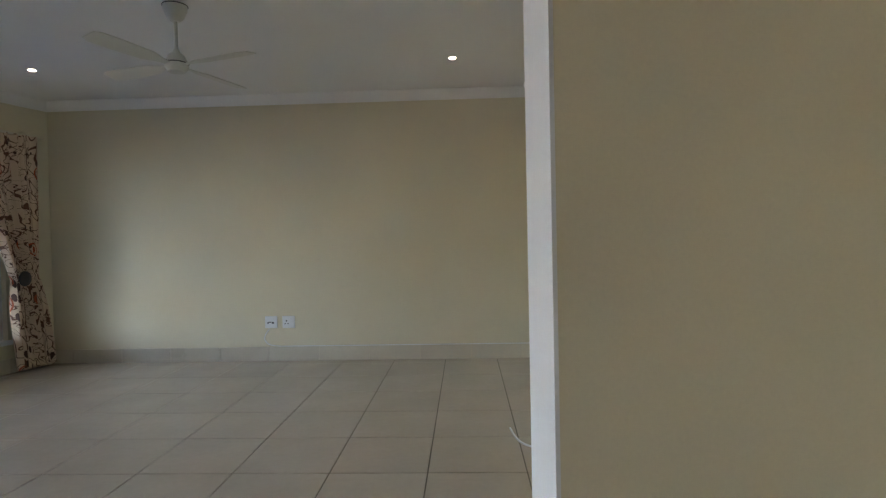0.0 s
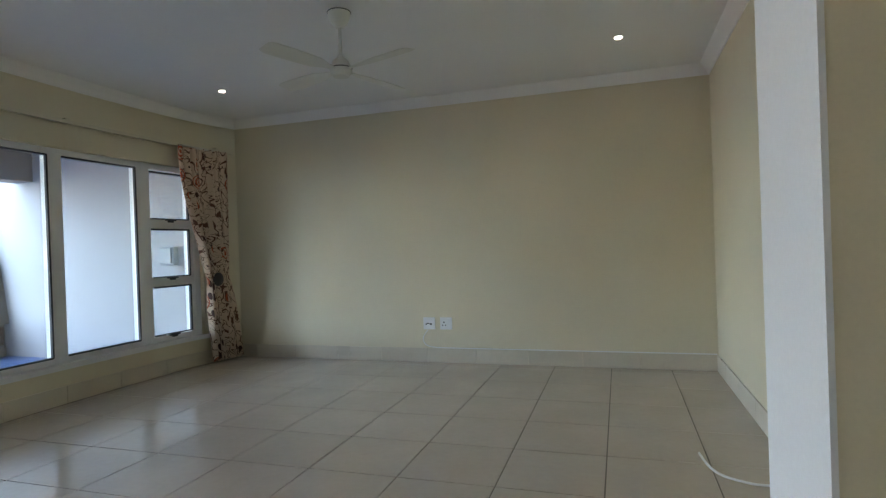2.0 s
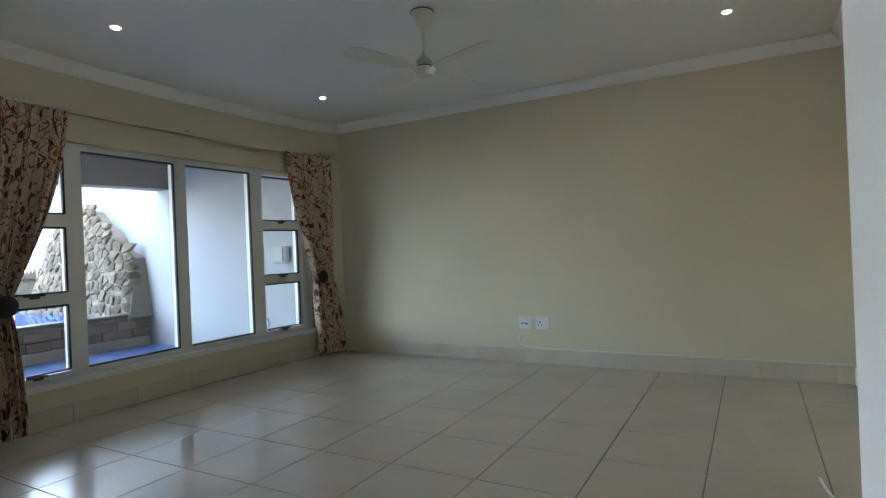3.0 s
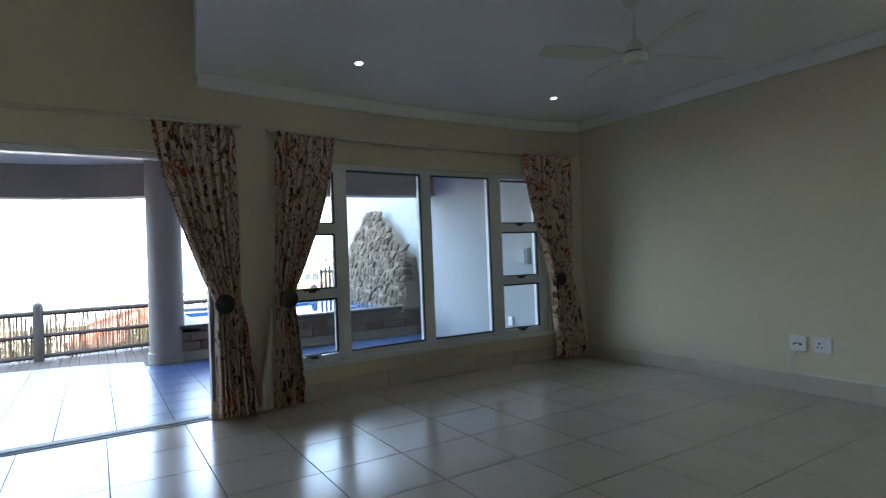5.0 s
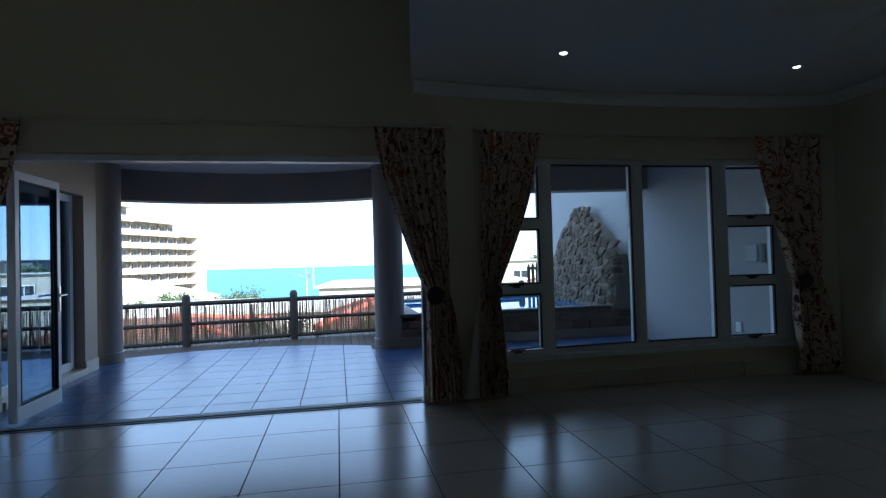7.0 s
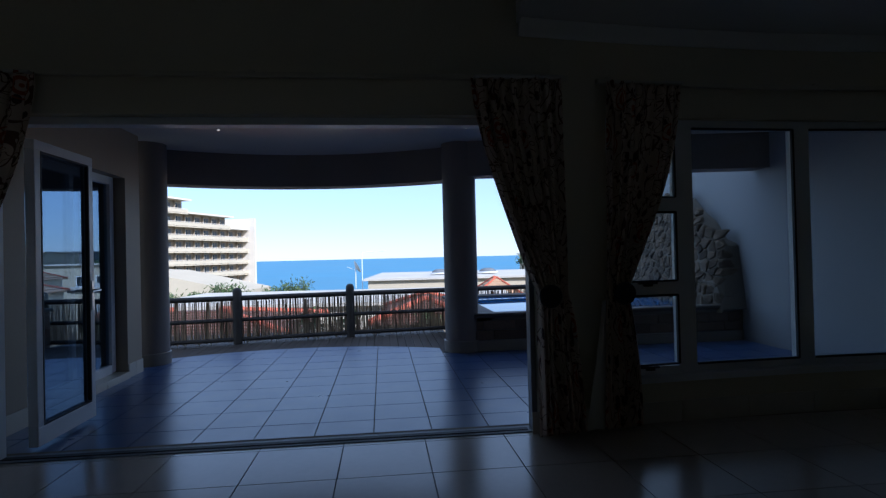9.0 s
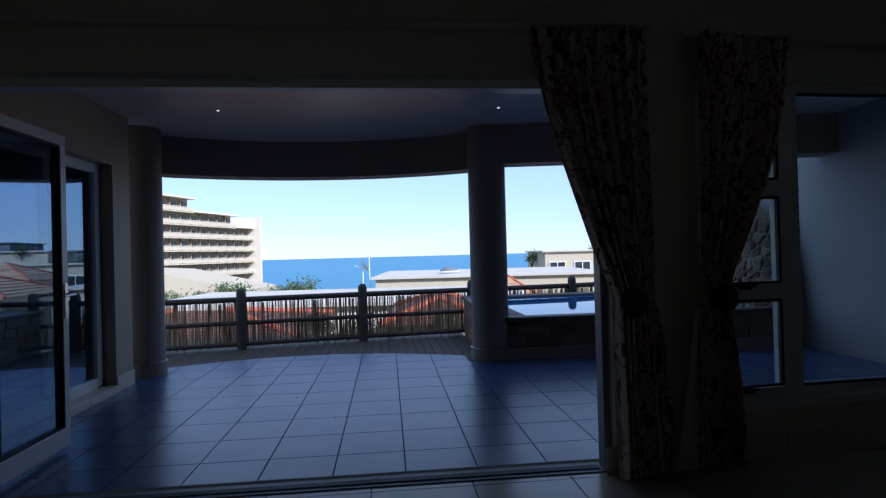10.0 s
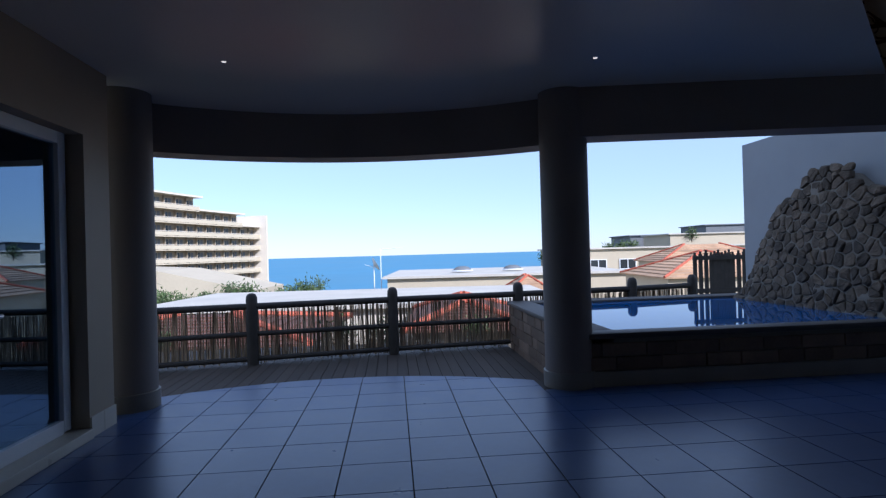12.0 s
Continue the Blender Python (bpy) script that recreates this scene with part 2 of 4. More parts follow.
def bm_prism(outline, z0, z1):
    """An upright prism over a plan outline (a list of x, y, turning left)."""
    bm = bmesh.new()
    low = [bm.verts.new((x, y, z0)) for x, y in outline]
    top = [bm.verts.new((x, y, z1)) for x, y in outline]
    n = len(outline)
    bm.faces.new(low[::-1])
    bm.faces.new(top)
    for i in range(n):
        bm.faces.new((low[i], low[(i + 1) % n], top[(i + 1) % n], top[i]))
    bmesh.ops.recalc_face_normals(bm, faces=bm.faces)
    return bm


def bm_lathe(profile, sides=32, at=(0, 0, 0)):
    """Turned shape from (radius, height) pairs."""
    bm = bmesh.new()
    rings = [[bm.verts.new((at[0] + r * math.cos(2 * math.pi * i / sides), at[1] + r * math.sin(2 * math.pi * i / sides), at[2] + z)) for i in range(sides)] for r, z in profile]
    for a, c in zip(rings, rings[1:]):
        for i in range(sides):
            bm.faces.new((a[i], a[(i + 1) % sides], c[(i + 1) % sides], c[i]))
    bm.faces.new(rings[0][::-1])
    bm.faces.new(rings[-1])
    bmesh.ops.recalc_face_normals(bm, faces=bm.faces)
    return bm


def clip_poly(poly, a, b_):
    """Keep the part of a plan polygon left of the line a-b."""
    out = []
    for i, p in enumerate(poly):
        q = poly[(i + 1) % len(poly)]
        sp = (b_[0] - a[0]) * (p[1] - a[1]) - (b_[1] - a[1]) * (p[0] - a[0])
        sq = (b_[0] - a[0]) * (q[1] - a[1]) - (b_[1] - a[1]) * (q[0] - a[0])
        if sp >= 0:
            out.append(p)
        if sp * sq < 0:
            f = sp / (sp - sq)
            out.append((p[0] + (q[0] - p[0]) * f, p[1] + (q[1] - p[1]) * f))
    return out


def mesh_of(name, bm, mat, smooth=False):
    me = bpy.data.meshes.new(name)
    bm.to_mesh(me)
    bm.free()
    if mat:
        me.materials.append(mat)
    if smooth:
        me.polygons.foreach_set("use_smooth", [True] * len(me.polygons))
        me.set_sharp_from_angle(angle=radians(40))
    return me


def part(name, bm, mat, parent=None, label="", smooth=False):
    ob = new(name, mesh_of(name, bm, mat, smooth))
    ob.parent = parent
    if label:
        tagged(ob, label)
    return ob


def empty(name, label, category, group="", kind="", at=(0, 0, 0)):
    ob = new(name)
    ob.empty_display_size = 0.1
    ob.location = at
    return tagged(ob, label, category, group, kind)


def struct(name, bm, mat, label, category, smooth=False):
    return tagged(part(name, bm, mat, None, "", smooth), label, category, "", "structure")


# ---- plan ----
YN, XE, YP0, YP1 = 6.35, 1.375, 2.15, 2.455      # north wall, east wall, partition faces
CEIL, HIGH, PCEIL, PZ = 2.62, 3.40, 2.52, -0.03           # ceilings, patio floor
YJ0, YJ1, LINTEL, TW = -0.85, 2.435, 2.03, 0.22            # terrace opening and wall thickness
YB = 6.05                                                  # boundary wall face


def wx(y):
    """Inner face of the bowed window wall."""
    return -3.65 + 0.032 * (y - 4.6) ** 2 + 0.10 * max(0.0, (y - 5.6) / 0.75) ** 2


def bow(y0, y1, steps, off):
    return [(wx(y0 + (y1 - y0) * i / steps) + off, y0 + (y1 - y0) * i / steps) for i in range(steps + 1)]


def bowed(y0, y1, z0, z1, off0, off1, steps=14):
    """A bowed slab that follows the window wall between two offsets from its inner face."""
    return bm_prism(bow(y0, y1, steps, off1) + bow(y0, y1, steps, off0)[::-1], z0, z1)


ARC_A, ARC_M, ARC_B = Vector((-7.07, -1.25)), Vector((-7.54, 0.5)), Vector((-7.00, 2.3))


def circle3(a, b, c):
    d = 2 * (a.x * (b.y - c.y) + b.x * (c.y - a.y) + c.x * (a.y - b.y))
    ux = (a.length_squared * (b.y - c.y) + b.length_squared * (c.y - a.y) + c.length_squared * (a.y - b.y)) / d
    uy = (a.length_squared * (c.x - b.x) + b.length_squared * (a.x - c.x) + c.length_squared * (b.x - a.x)) / d
    return Vector((ux, uy)), (Vector((ux, uy)) - a).length


ARC_C, ARC_R = circle3(ARC_A, ARC_M, ARC_B)


def arc(y0, y1, steps, off=0.0):
    """The terrace's curved edge, at an offset outwards."""
    r = ARC_R + off
    ys = [y0 + (y1 - y0) * i / steps for i in range(steps + 1)]
    return [(ARC_C.x - math.sqrt(r * r - (y - ARC_C.y) ** 2), y) for y in ys]


# ---- the room ----
struct("floor", bm_box(-3.75, -2.8, -0.25, 4.7, 6.5, -0.006), M_FLOORGROUT, "grey grout bed under the beige floor tiles", "floor")
struct("wall_north", bm_box(-3.95, YN, -0.1, 1.55, YN + 0.22, 2.75), M_WALL, "cream painted plaster wall of the living room", "wall")
struct("wall_east", bm_box(XE, YP1, -0.1, XE + 0.22, YN, 2.75), M_WALL, "cream painted plaster side wall", "wall")
struct("wall_partition", bm_prism([(0.909, YP0), (4.7, YP0), (4.7, YP1), (0.891, YP1)], -0.1, HIGH + 0.1), M_WALL, "cream painted partition with a pale end face", "wall")
struct("trim_partition_end", bm_prism([(0.899, YP0 - 0.001), (0.9092, YP0 - 0.001), (0.8912, YP1 + 0.001), (0.881, YP1 + 0.001)], 0.0, HIGH), M_WHITEWALL, "white painted end face of the partition", "wall trim")
# stub added out of view to keep the back opening's light off the partition
struct("light_block_nib", bm_box(1.85, 1.0, -0.1, 2.0, YP0 - 0.002, HIGH + 0.05), M_WALL, "unseen cream wall stub that keeps light off the partition", "wall")
struct("wall_south", bm_box(-3.75, -3.0, -0.1, 4.9, -2.8, HIGH + 0.1), M_WALL, "cream painted plaster wall", "wall")
# back wall with an unseen opening, added so sky light brightens the hall
bm = bm_box(4.7, -2.8, -0.1, 4.9, 0.0, HIGH + 0.1)
bm_box(4.7, 0.0, -0.1, 4.9, 1.3, 1.05, bm)
bm_box(4.7, 0.0, 2.1, 4.9, 1.3, HIGH + 0.1, bm)
bm_box(4.7, 1.3, -0.1, 4.9, YP0, HIGH + 0.1, bm)
struct("wall_back", bm, M_WALL, "cream painted plaster wall", "wall")
# terrace wall with its opening
bm = bm_box(-3.60, YJ1, -0.1, -3.51, 2.56, HIGH + 0.1)
bm_box(-3.51 - TW, -2.8, -0.1, -3.51, YJ0, HIGH + 0.1, bm)
bm_box(-3.51 - TW, YJ0, LINTEL, -3.51, YJ1, HIGH + 0.1, bm)
bm_box(-3.51 - TW, YJ1, LINTEL, -3.60, 2.56, HIGH + 0.1, bm)
struct("wall_west", bm, M_WALL, "cream wall with a wide opening to the terrace", "wall")
# bowed window wall
WY0, WY1, WZ0, WZ1 = 2.94, 5.93, 0.30, 2.04
bm = bowed(2.56, WY0, -0.1, 2.75, 0, -TW, 6)
for piece in (bowed(WY1, YN, -0.1, 2.75, 0, -TW, 4), bowed(WY0, WY1, -0.1, WZ0 - 0.03, 0, -TW), bowed(WY0, WY1, WZ1, 2.75, 0, -TW)):
    me = bpy.data.meshes.new("tmp")
    piece.to_mesh(me)
    piece.free()
    bm.from_mesh(me)
    bpy.data.meshes.remove(me)
struct("wall_window", bm, M_WALL, "bowed cream wall under and over the window", "wall", True)
# ceilings: the room's lower one ends in a slanting edge, the high one covers the hall
EDGE0, EDGE1 = (-3.51, 2.345), (1.6, 1.64)
struct("ceiling", bm_prism([EDGE0, EDGE1, (1.6, YN), (-3.7, YN), (-3.7, 2.345)], CEIL, HIGH + 0.02), M_CEIL, "smooth off-white ceiling over the living room", "ceiling")
struct("ceiling_hall", bm_box(-3.75, -2.8, HIGH, 4.7, 2.6, HIGH + 0.1), M_CEIL, "smooth off-white ceiling of the higher hall", "ceiling")


def cornice_profile(path, inward):
    """A cove along a plan path: stepped section between wall and ceiling."""
    section = [(0.0, -0.09), (0.012, -0.09), (0.018, -0.07), (0.05, -0.03), (0.075, -0.014), (0.08, 0.0), (0.0, 0.0)]
    bm = bmesh.new()
    rows = []
    for i, (x, y) in enumerate(path):
        nx, ny = inward[i]
        rows.append([bm.verts.new((x + nx * a, y + ny * a, CEIL - 0.002 + h)) for a, h in section])
    for r0, r1 in zip(rows, rows[1:]):
        for k in range(len(section)):
            bm.faces.new((r0[k], r0[(k + 1) % len(section)], r1[(k + 1) % len(section)], r1[k]))
    bm.faces.new(rows[0])
    bm.faces.new(rows[-1][::-1])
    bmesh.ops.recalc_face_normals(bm, faces=bm.faces)
    return bm


west_path = bow(2.35, YN, 16, 0.0)
struct("trim_cornice_west", cornice_profile(west_path, [(1, 0)] * len(west_path)), M_CEIL, "off-white plaster cornice", "cornice", True)
struct("trim_cornice_north", cornice_profile([(-3.55, YN), (XE, YN)], [(0, -1)] * 2), M_CEIL, "off-white plaster cornice", "cornice", True)
struct("trim_cornice_east", cornice_profile([(XE, YN), (XE, YP1)], [(-1, 0)] * 2), M_CEIL, "off-white plaster cornice", "cornice", True)


# ---- window ----
def window_bar(y0, y1, z0, z1, off0=-0.045, off1=-0.115):
    return bowed(y0, y1, z0, z1, off0, off1, 2 if y1 - y0 < 0.3 else 12)


window = empty("window_1", "wide white-framed bowed window with fixed and awning panes", "window", "", "structure")
part("sill", bowed(WY0 - 0.03, WY1 + 0.03, WZ0 - 0.03, WZ0 + 0.012, 0.03, -0.16), M_WHITE, window, "white window sill")
frame_bm = [("frame", WY0, WY1, WZ1 - 0.055, WZ1), ("frame", WY0, WY1, WZ0 + 0.014, WZ0 + 0.062), ("frame", WY0, WY0 + 0.065, WZ0 + 0.062, WZ1 - 0.055), ("frame", WY1 - 0.065, WY1, WZ0 + 0.062, WZ1 - 0.055)]
for name, a, b_, c, d in frame_bm:
    part(name, window_bar(a, b_, c, d), M_WHITE, window)
for a, b_ in ((3.465, 3.595), (4.378, 4.50), (5.206, 5.36)):
    part("mullion", window_bar(a, b_, WZ0 + 0.062, WZ1 - 0.055), M_WHITE, window)
ROWS3 = ((0.375, 0.845), (0.94, 1.41), (1.51, 1.965))
for a, b_ in ((3.01, 3.46), (5.365, 5.81)):
    for z0, z1 in ((0.845, 0.94), (1.41, 1.51)):
        part("transom", window_bar(a - 0.01, b_ + 0.05 if b_ > 5 else b_ + 0.01, z0, z1), M_WHITE, window)
    if b_ > 5:
        part("mullion", window_bar(b_, WY1 - 0.065, WZ0 + 0.062, WZ1 - 0.055, -0.05, -0.11), M_WHITE, window)
    for z0, z1 in ROWS3:
        part("gasket", bowed(a, b_, z1 - 0.012, z1 + 0.004, -0.038, -0.06, 2), M_GASKET, window, "black rubber seal")
        part("gasket", bowed(a, b_, z0 - 0.006, z0 + 0.006, -0.038, -0.06, 2), M_GASKET, window, "black rubber seal")
        part("gasket", bowed(b_ - 0.008, b_ + 0.008, z0, z1, -0.038, -0.06, 1), M_GASKET, window, "black rubber seal")
        pane = part("pane", bowed(a - 0.005, b_ + 0.005, z0 - 0.02, z1 + 0.02, -0.078, -0.084, 2), M_GLASS, window, "clear glass pane")
        pane.visible_shadow = False
        ym = (a + b_) / 2
        h = bm_box(wx(ym) - 0.045, ym - 0.03, z0 - 0.034, wx(ym) - 0.018, ym + 0.03, z0 - 0.012, bevel=0.004)
        bm_box(wx(ym) - 0.03, ym - 0.075, z0 - 0.018, wx(ym) - 0.014, ym + 0.06, z0 - 0.004, h, 0.003)
        part("handle", h, M_BLACK, window, "black awning handle")
for a, b_ in ((3.60, 4.375), (4.503, 5.205)):
    z0, z1 = 0.365, 1.982
    for q in ((a, b_, z1 - 0.008, z1 + 0.006), (a, b_, z0 - 0.006, z0 + 0.008), (b_ - 0.007, b_ + 0.007, z0, z1)):
        part("gasket", bowed(*q, -0.038, -0.06, 8 if q[1] - q[0] > 0.3 else 1), M_GASKET, window, "black rubber seal")
    pane = part("pane", bowed(a - 0.01, b_ + 0.01, z0 - 0.02, z1 + 0.02, -0.078, -0.084, 8), M_GLASS, window, "clear glass pane")
    pane.visible_shadow = False

# ---- terrace door frame and open leaf ----
door = empty("door_1", "white frame of the wide folding terrace door", "door", "", "structure")
FX0, FX1 = -3.66, -3.57
part("jamb", bm_box(FX0, YJ1 - 0.035, 0.0, FX1, YJ1 - 0.002, LINTEL - 0.052, bevel=0.004), M_JAMB, door)
part("jamb", bm_box(FX0, YJ0 + 0.002, 0.0, FX1, YJ0 + 0.05, LINTEL - 0.052, bevel=0.004), M_WHITE, door)
part("head", bm_box(FX0, YJ0 + 0.002, LINTEL - 0.05, FX1, YJ1 - 0.002, LINTEL - 0.002, bevel=0.004), M_WHITE, door)
part("track", bm_box(FX0 - 0.02, YJ0 + 0.002, -0.03, FX1 + 0.02, YJ1 - 0.002, 0.006, bevel=0.003), M_JAMB, door, "dull aluminium floor track")
part("track_groove", bm_box(FX0 + 0.03, YJ0 + 0.06, 0.006, FX0 + 0.075, YJ1 - 0.06, 0.011), M_GASKET, door, "black groove of the track")


def door_leaf(x0, x1, y, z0, z1, name, label):
    """A white glazed leaf standing along x."""
    leaf = empty(name, label, "door", "terrace door leaves", "structure")
    f = 0.065
    for q in ((x0, z0, x1, z0 + 0.12), (x0, z1 - f, x1, z1), (x0, z0 + 0.12, x0 + f, z1 - f), (x1 - f, z0 + 0.12, x1, z1 - f)):
        part("stile" if q[3] - q[1] > 0.5 else "rail", bm_box(q[0], y - 0.03, q[1], q[2], y + 0.03, q[3], bevel=0.005), M_WHITE, leaf)
    part("pane", bm_box(x0 + f - 0.01, y - 0.006, z0 + 0.11, x1 - f + 0.01, y + 0.006, z1 - f + 0.01), M_TINT, leaf, "clear glass pane").visible_shadow = False
    for zz in (z0 + 0.122, z1 - f - 0.012):
        part("gasket", bm_box(x0 + f, y + 0.008, zz, x1 - f, y + 0.033, zz + 0.01), M_GASKET, leaf)
    for xx in (x0 + f - 0.002, x1 - f - 0.008):
        part("gasket", bm_box(xx, y + 0.008, z0 + 0.135, xx + 0.01, y + 0.033, z1 - f - 0.014), M_GASKET, leaf)
    return leaf


leaf = door_leaf(-4.53, -3.82, -0.745, 0.0, 1.95, "door_2", "open white-framed glass door leaf with a steel handle")
plate = part("lock_plate", bm_box(-4.515, -0.715, 0.80, -4.48, -0.707, 1.02, bevel=0.003), M_CHROME, leaf, "steel lock plate")
h = bm_tube((-4.498, -0.707, 0.95), (-4.498, -0.655, 0.95), 0.009)
bm_tube((-4.498, -0.657, 0.95), (-4.38, -0.657, 0.945), 0.009, bm=h)
part("handle", h, M_CHROME, plate, "steel lever handle", True)

# ---- the terrace ----
EDGE_OUT = arc(-1.3, 2.3, 22)
patio_outline = [(-3.75, -1.3)] + [(-3.75, YB), (-6.75, YB), (-6.75, 2.3)] + EDGE_OUT[::-1]
struct("terrace_floor", bm_prism(patio_outline[::-1], PZ - 0.25, PZ - 0.006), M_GROUT, "dark grout bed under the terrace tiles", "floor")
roof_outline = [(-3.75, -1.3), (-3.75, YB + 0.1), (-6.2, YB + 0.1), (-6.86, 2.35)] + arc(-1.3, 2.3, 22, 0.16)[::-1] + [(-7.2, -4.2), (-3.75, -4.2)]
struct("terrace_ceiling", bm_prism(roof_outline[::-1], PCEIL, PCEIL + 0.35), M_PCEIL, "smooth painted terrace ceiling", "ceiling")
# curved beam, then the straight beam over the pool wall
bm = bm_prism(arc(-1.3, 2.42, 24, 0.0) + arc(-1.3, 2.42, 24, 0.3)[::-1], 2.10, PCEIL + 0.35)
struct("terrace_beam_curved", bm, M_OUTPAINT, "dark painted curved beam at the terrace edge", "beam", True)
bm = bm_prism([(-6.68, 2.42), (-6.98, 2.42), (-6.45, YB), (-6.15, YB)], 2.10, PCEIL + 0.35)
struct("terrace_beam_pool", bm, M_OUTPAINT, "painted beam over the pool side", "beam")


def column(x, y, label):
    col = empty("column", label, "column", "terrace columns", at=(x, y, PZ))
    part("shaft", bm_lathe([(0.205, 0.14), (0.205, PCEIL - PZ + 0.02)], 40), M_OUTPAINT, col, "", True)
    part("plinth", bm_lathe([(0.22, 0.0), (0.222, 0.135), (0.214, 0.14)], 40), M_PLINTH, col, "tiled band round the foot", True)
    return col


column(-6.85, 2.42, "round grey-painted column beside the raised pool")
column(-6.83, -1.235, "round grey-painted column beside the wing wall")

# wing with its glass door
bm = bm_box(-6.39, -1.37, PZ - 0.2, -6.06, -1.15, PCEIL)
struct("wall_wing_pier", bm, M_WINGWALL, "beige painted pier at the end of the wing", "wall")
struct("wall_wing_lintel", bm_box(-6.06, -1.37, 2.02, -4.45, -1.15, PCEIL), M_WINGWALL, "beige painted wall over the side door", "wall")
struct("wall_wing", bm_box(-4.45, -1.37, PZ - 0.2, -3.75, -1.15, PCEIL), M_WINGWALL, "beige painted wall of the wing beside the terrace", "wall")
bm = bm_box(-6.39, -4.2, PZ - 0.2, -6.19, -1.37, PCEIL)
bm_box(-6.39, -4.2, PZ - 0.2, -3.75, -4.0, PCEIL, bm)
struct("wall_wing_back", bm, M_WALL, "plain wall of the room in the wing", "wall")
struct("floor_wing", bm_box(-6.3, -4.0, PZ - 0.2, -3.75, -1.16, PZ + 0.05), M_SKIRT, "pale floor of the room in the wing", "floor")
struct("wall_wing_end", bm_box(-3.95, -4.2, PZ - 0.2, -3.75, -2.8, PCEIL), M_WALL, "plain wall of the room in the wing", "wall")
side = empty("door_3", "white-framed glass sliding door with dark glass in the wing", "door", "", "structure")
for q in ((-6.03, 0.05, -5.95, 2.02), (-4.53, 0.05, -4.45, 2.02), (-5.30, 0.13, -5.23, 1.94)):
    part("stile", bm_box(q[0], -1.32, q[1], q[2], -1.25, q[3], bevel=0.005), M_WHITE, side)
for q in ((-5.95, 0.04, -4.53, 0.13), (-5.95, 1.94, -4.53, 2.02)):
    part("rail", bm_box(q[0], -1.32, q[1], q[2], -1.25, q[3], bevel=0.005), M_WHITE, side)
for a, b_ in ((-5.95, -5.30), (-5.23, -4.53)):
    part("pane", bm_box(a - 0.005, -1.29, 0.12, b_ + 0.005, -1.28, 1.95), M_TINT, side, "dark glass pane").visible_shadow = False
part("sill", bm_box(-6.055, -1.37, PZ, -4.455, -1.12, 0.04, bevel=0.006), M_SKIRT, side, "tiled door sill")

# ---- raised pool ----
PX0, PX1, PY0, PTOP = -9.9, -6.71, 2.54, 0.43
struct("boundary_wall", bm_box(-9.80, YB, -1.2, -3.75, YB + 0.23, 2.60, bevel=0.01), M_PLASTER, "tall grey-white plastered boundary wall", "wall")
pool = empty("pool", "raised plunge pool with brown block walls and blue water", "pool")
bm = bm_box(PX1 - 0.155, PY0 + 0.02, PZ - 0.3, PX1 - 0.02, YB, PTOP - 0.055)
bm_box(PX0, PY0 + 0.02, -0.9, PX1 - 0.02, PY0 + 0.24, PTOP - 0.055, bm)
bm_box(PX0, PY0 + 0.02, -0.9, PX0 + 0.22, YB, PTOP - 0.055, bm)
part("wall_core", bm, M_MORTAR, pool, "mortar core of the pool wall")
for q in ((PX1 - 0.17, PY0 - 0.03, PX1 + 0.02, YB - 0.005), (PX0 - 0.03, PY0 - 0.03, PX1 - 0.172, PY0 + 0.30), (PX0 - 0.03, PY0 + 0.302, PX0 + 0.30, YB - 0.005)):
    part("coping", bm_box(q[0], q[1], PTOP - 0.055, q[2], q[3], PTOP, bevel=0.018), M_COPING, pool, "stone coping", True)
part("water", bm_box(PX0 + 0.21, PY0 + 0.22, 0.1, PX1 - 0.15, YB - 0.01, PTOP - 0.03), M_POOL, pool, "still blue pool water")
part("skirting", bm_box(PX1 - 0.02, PY0, PZ, PX1 + 0.012, YB - 0.01, PZ + 0.13, bevel=0.003), M_PLINTH, pool, "tile skirting")

# ---- deck outside the terrace edge ----
deck_ground = struct("deck_bed", bm_box(-10.9, -4.2, -0.6, -6.9, 2.56, -0.27), M_GROUT, "dark bed under the timber deck", "ground")

# ---- fence ----
FENCE = [(-8.9, -4.52), (-9.16, -2.72), (-9.46, -0.92), (-9.76, 0.89), (-9.96, 2.69), (-10.2, 4.5), (-10.5, 5.62)]
GROUND_F, RAIL_T = -0.225, 0.525
fence = empty("fence", "dark timber post fence filled with dry reeds", "fence")
post_mesh = mesh_of("post", bm_lathe([(0.072, 0.0), (0.072, 0.835), (0.067, 0.875), (0.05, 0.905), (0.024, 0.92)], 14), M_POST, True)
for x, y in FENCE:
    p = new("post", post_mesh)
    p.parent, p.location = fence, (x, y, GROUND_F)
reed_mesh = mesh_of("reed", bm_tube((0, 0, 0), (0, 0, 1), 0.0078, 0.0058, 5), M_REED)
random.seed(4)
count = 0
far_reeds = bmesh.new()
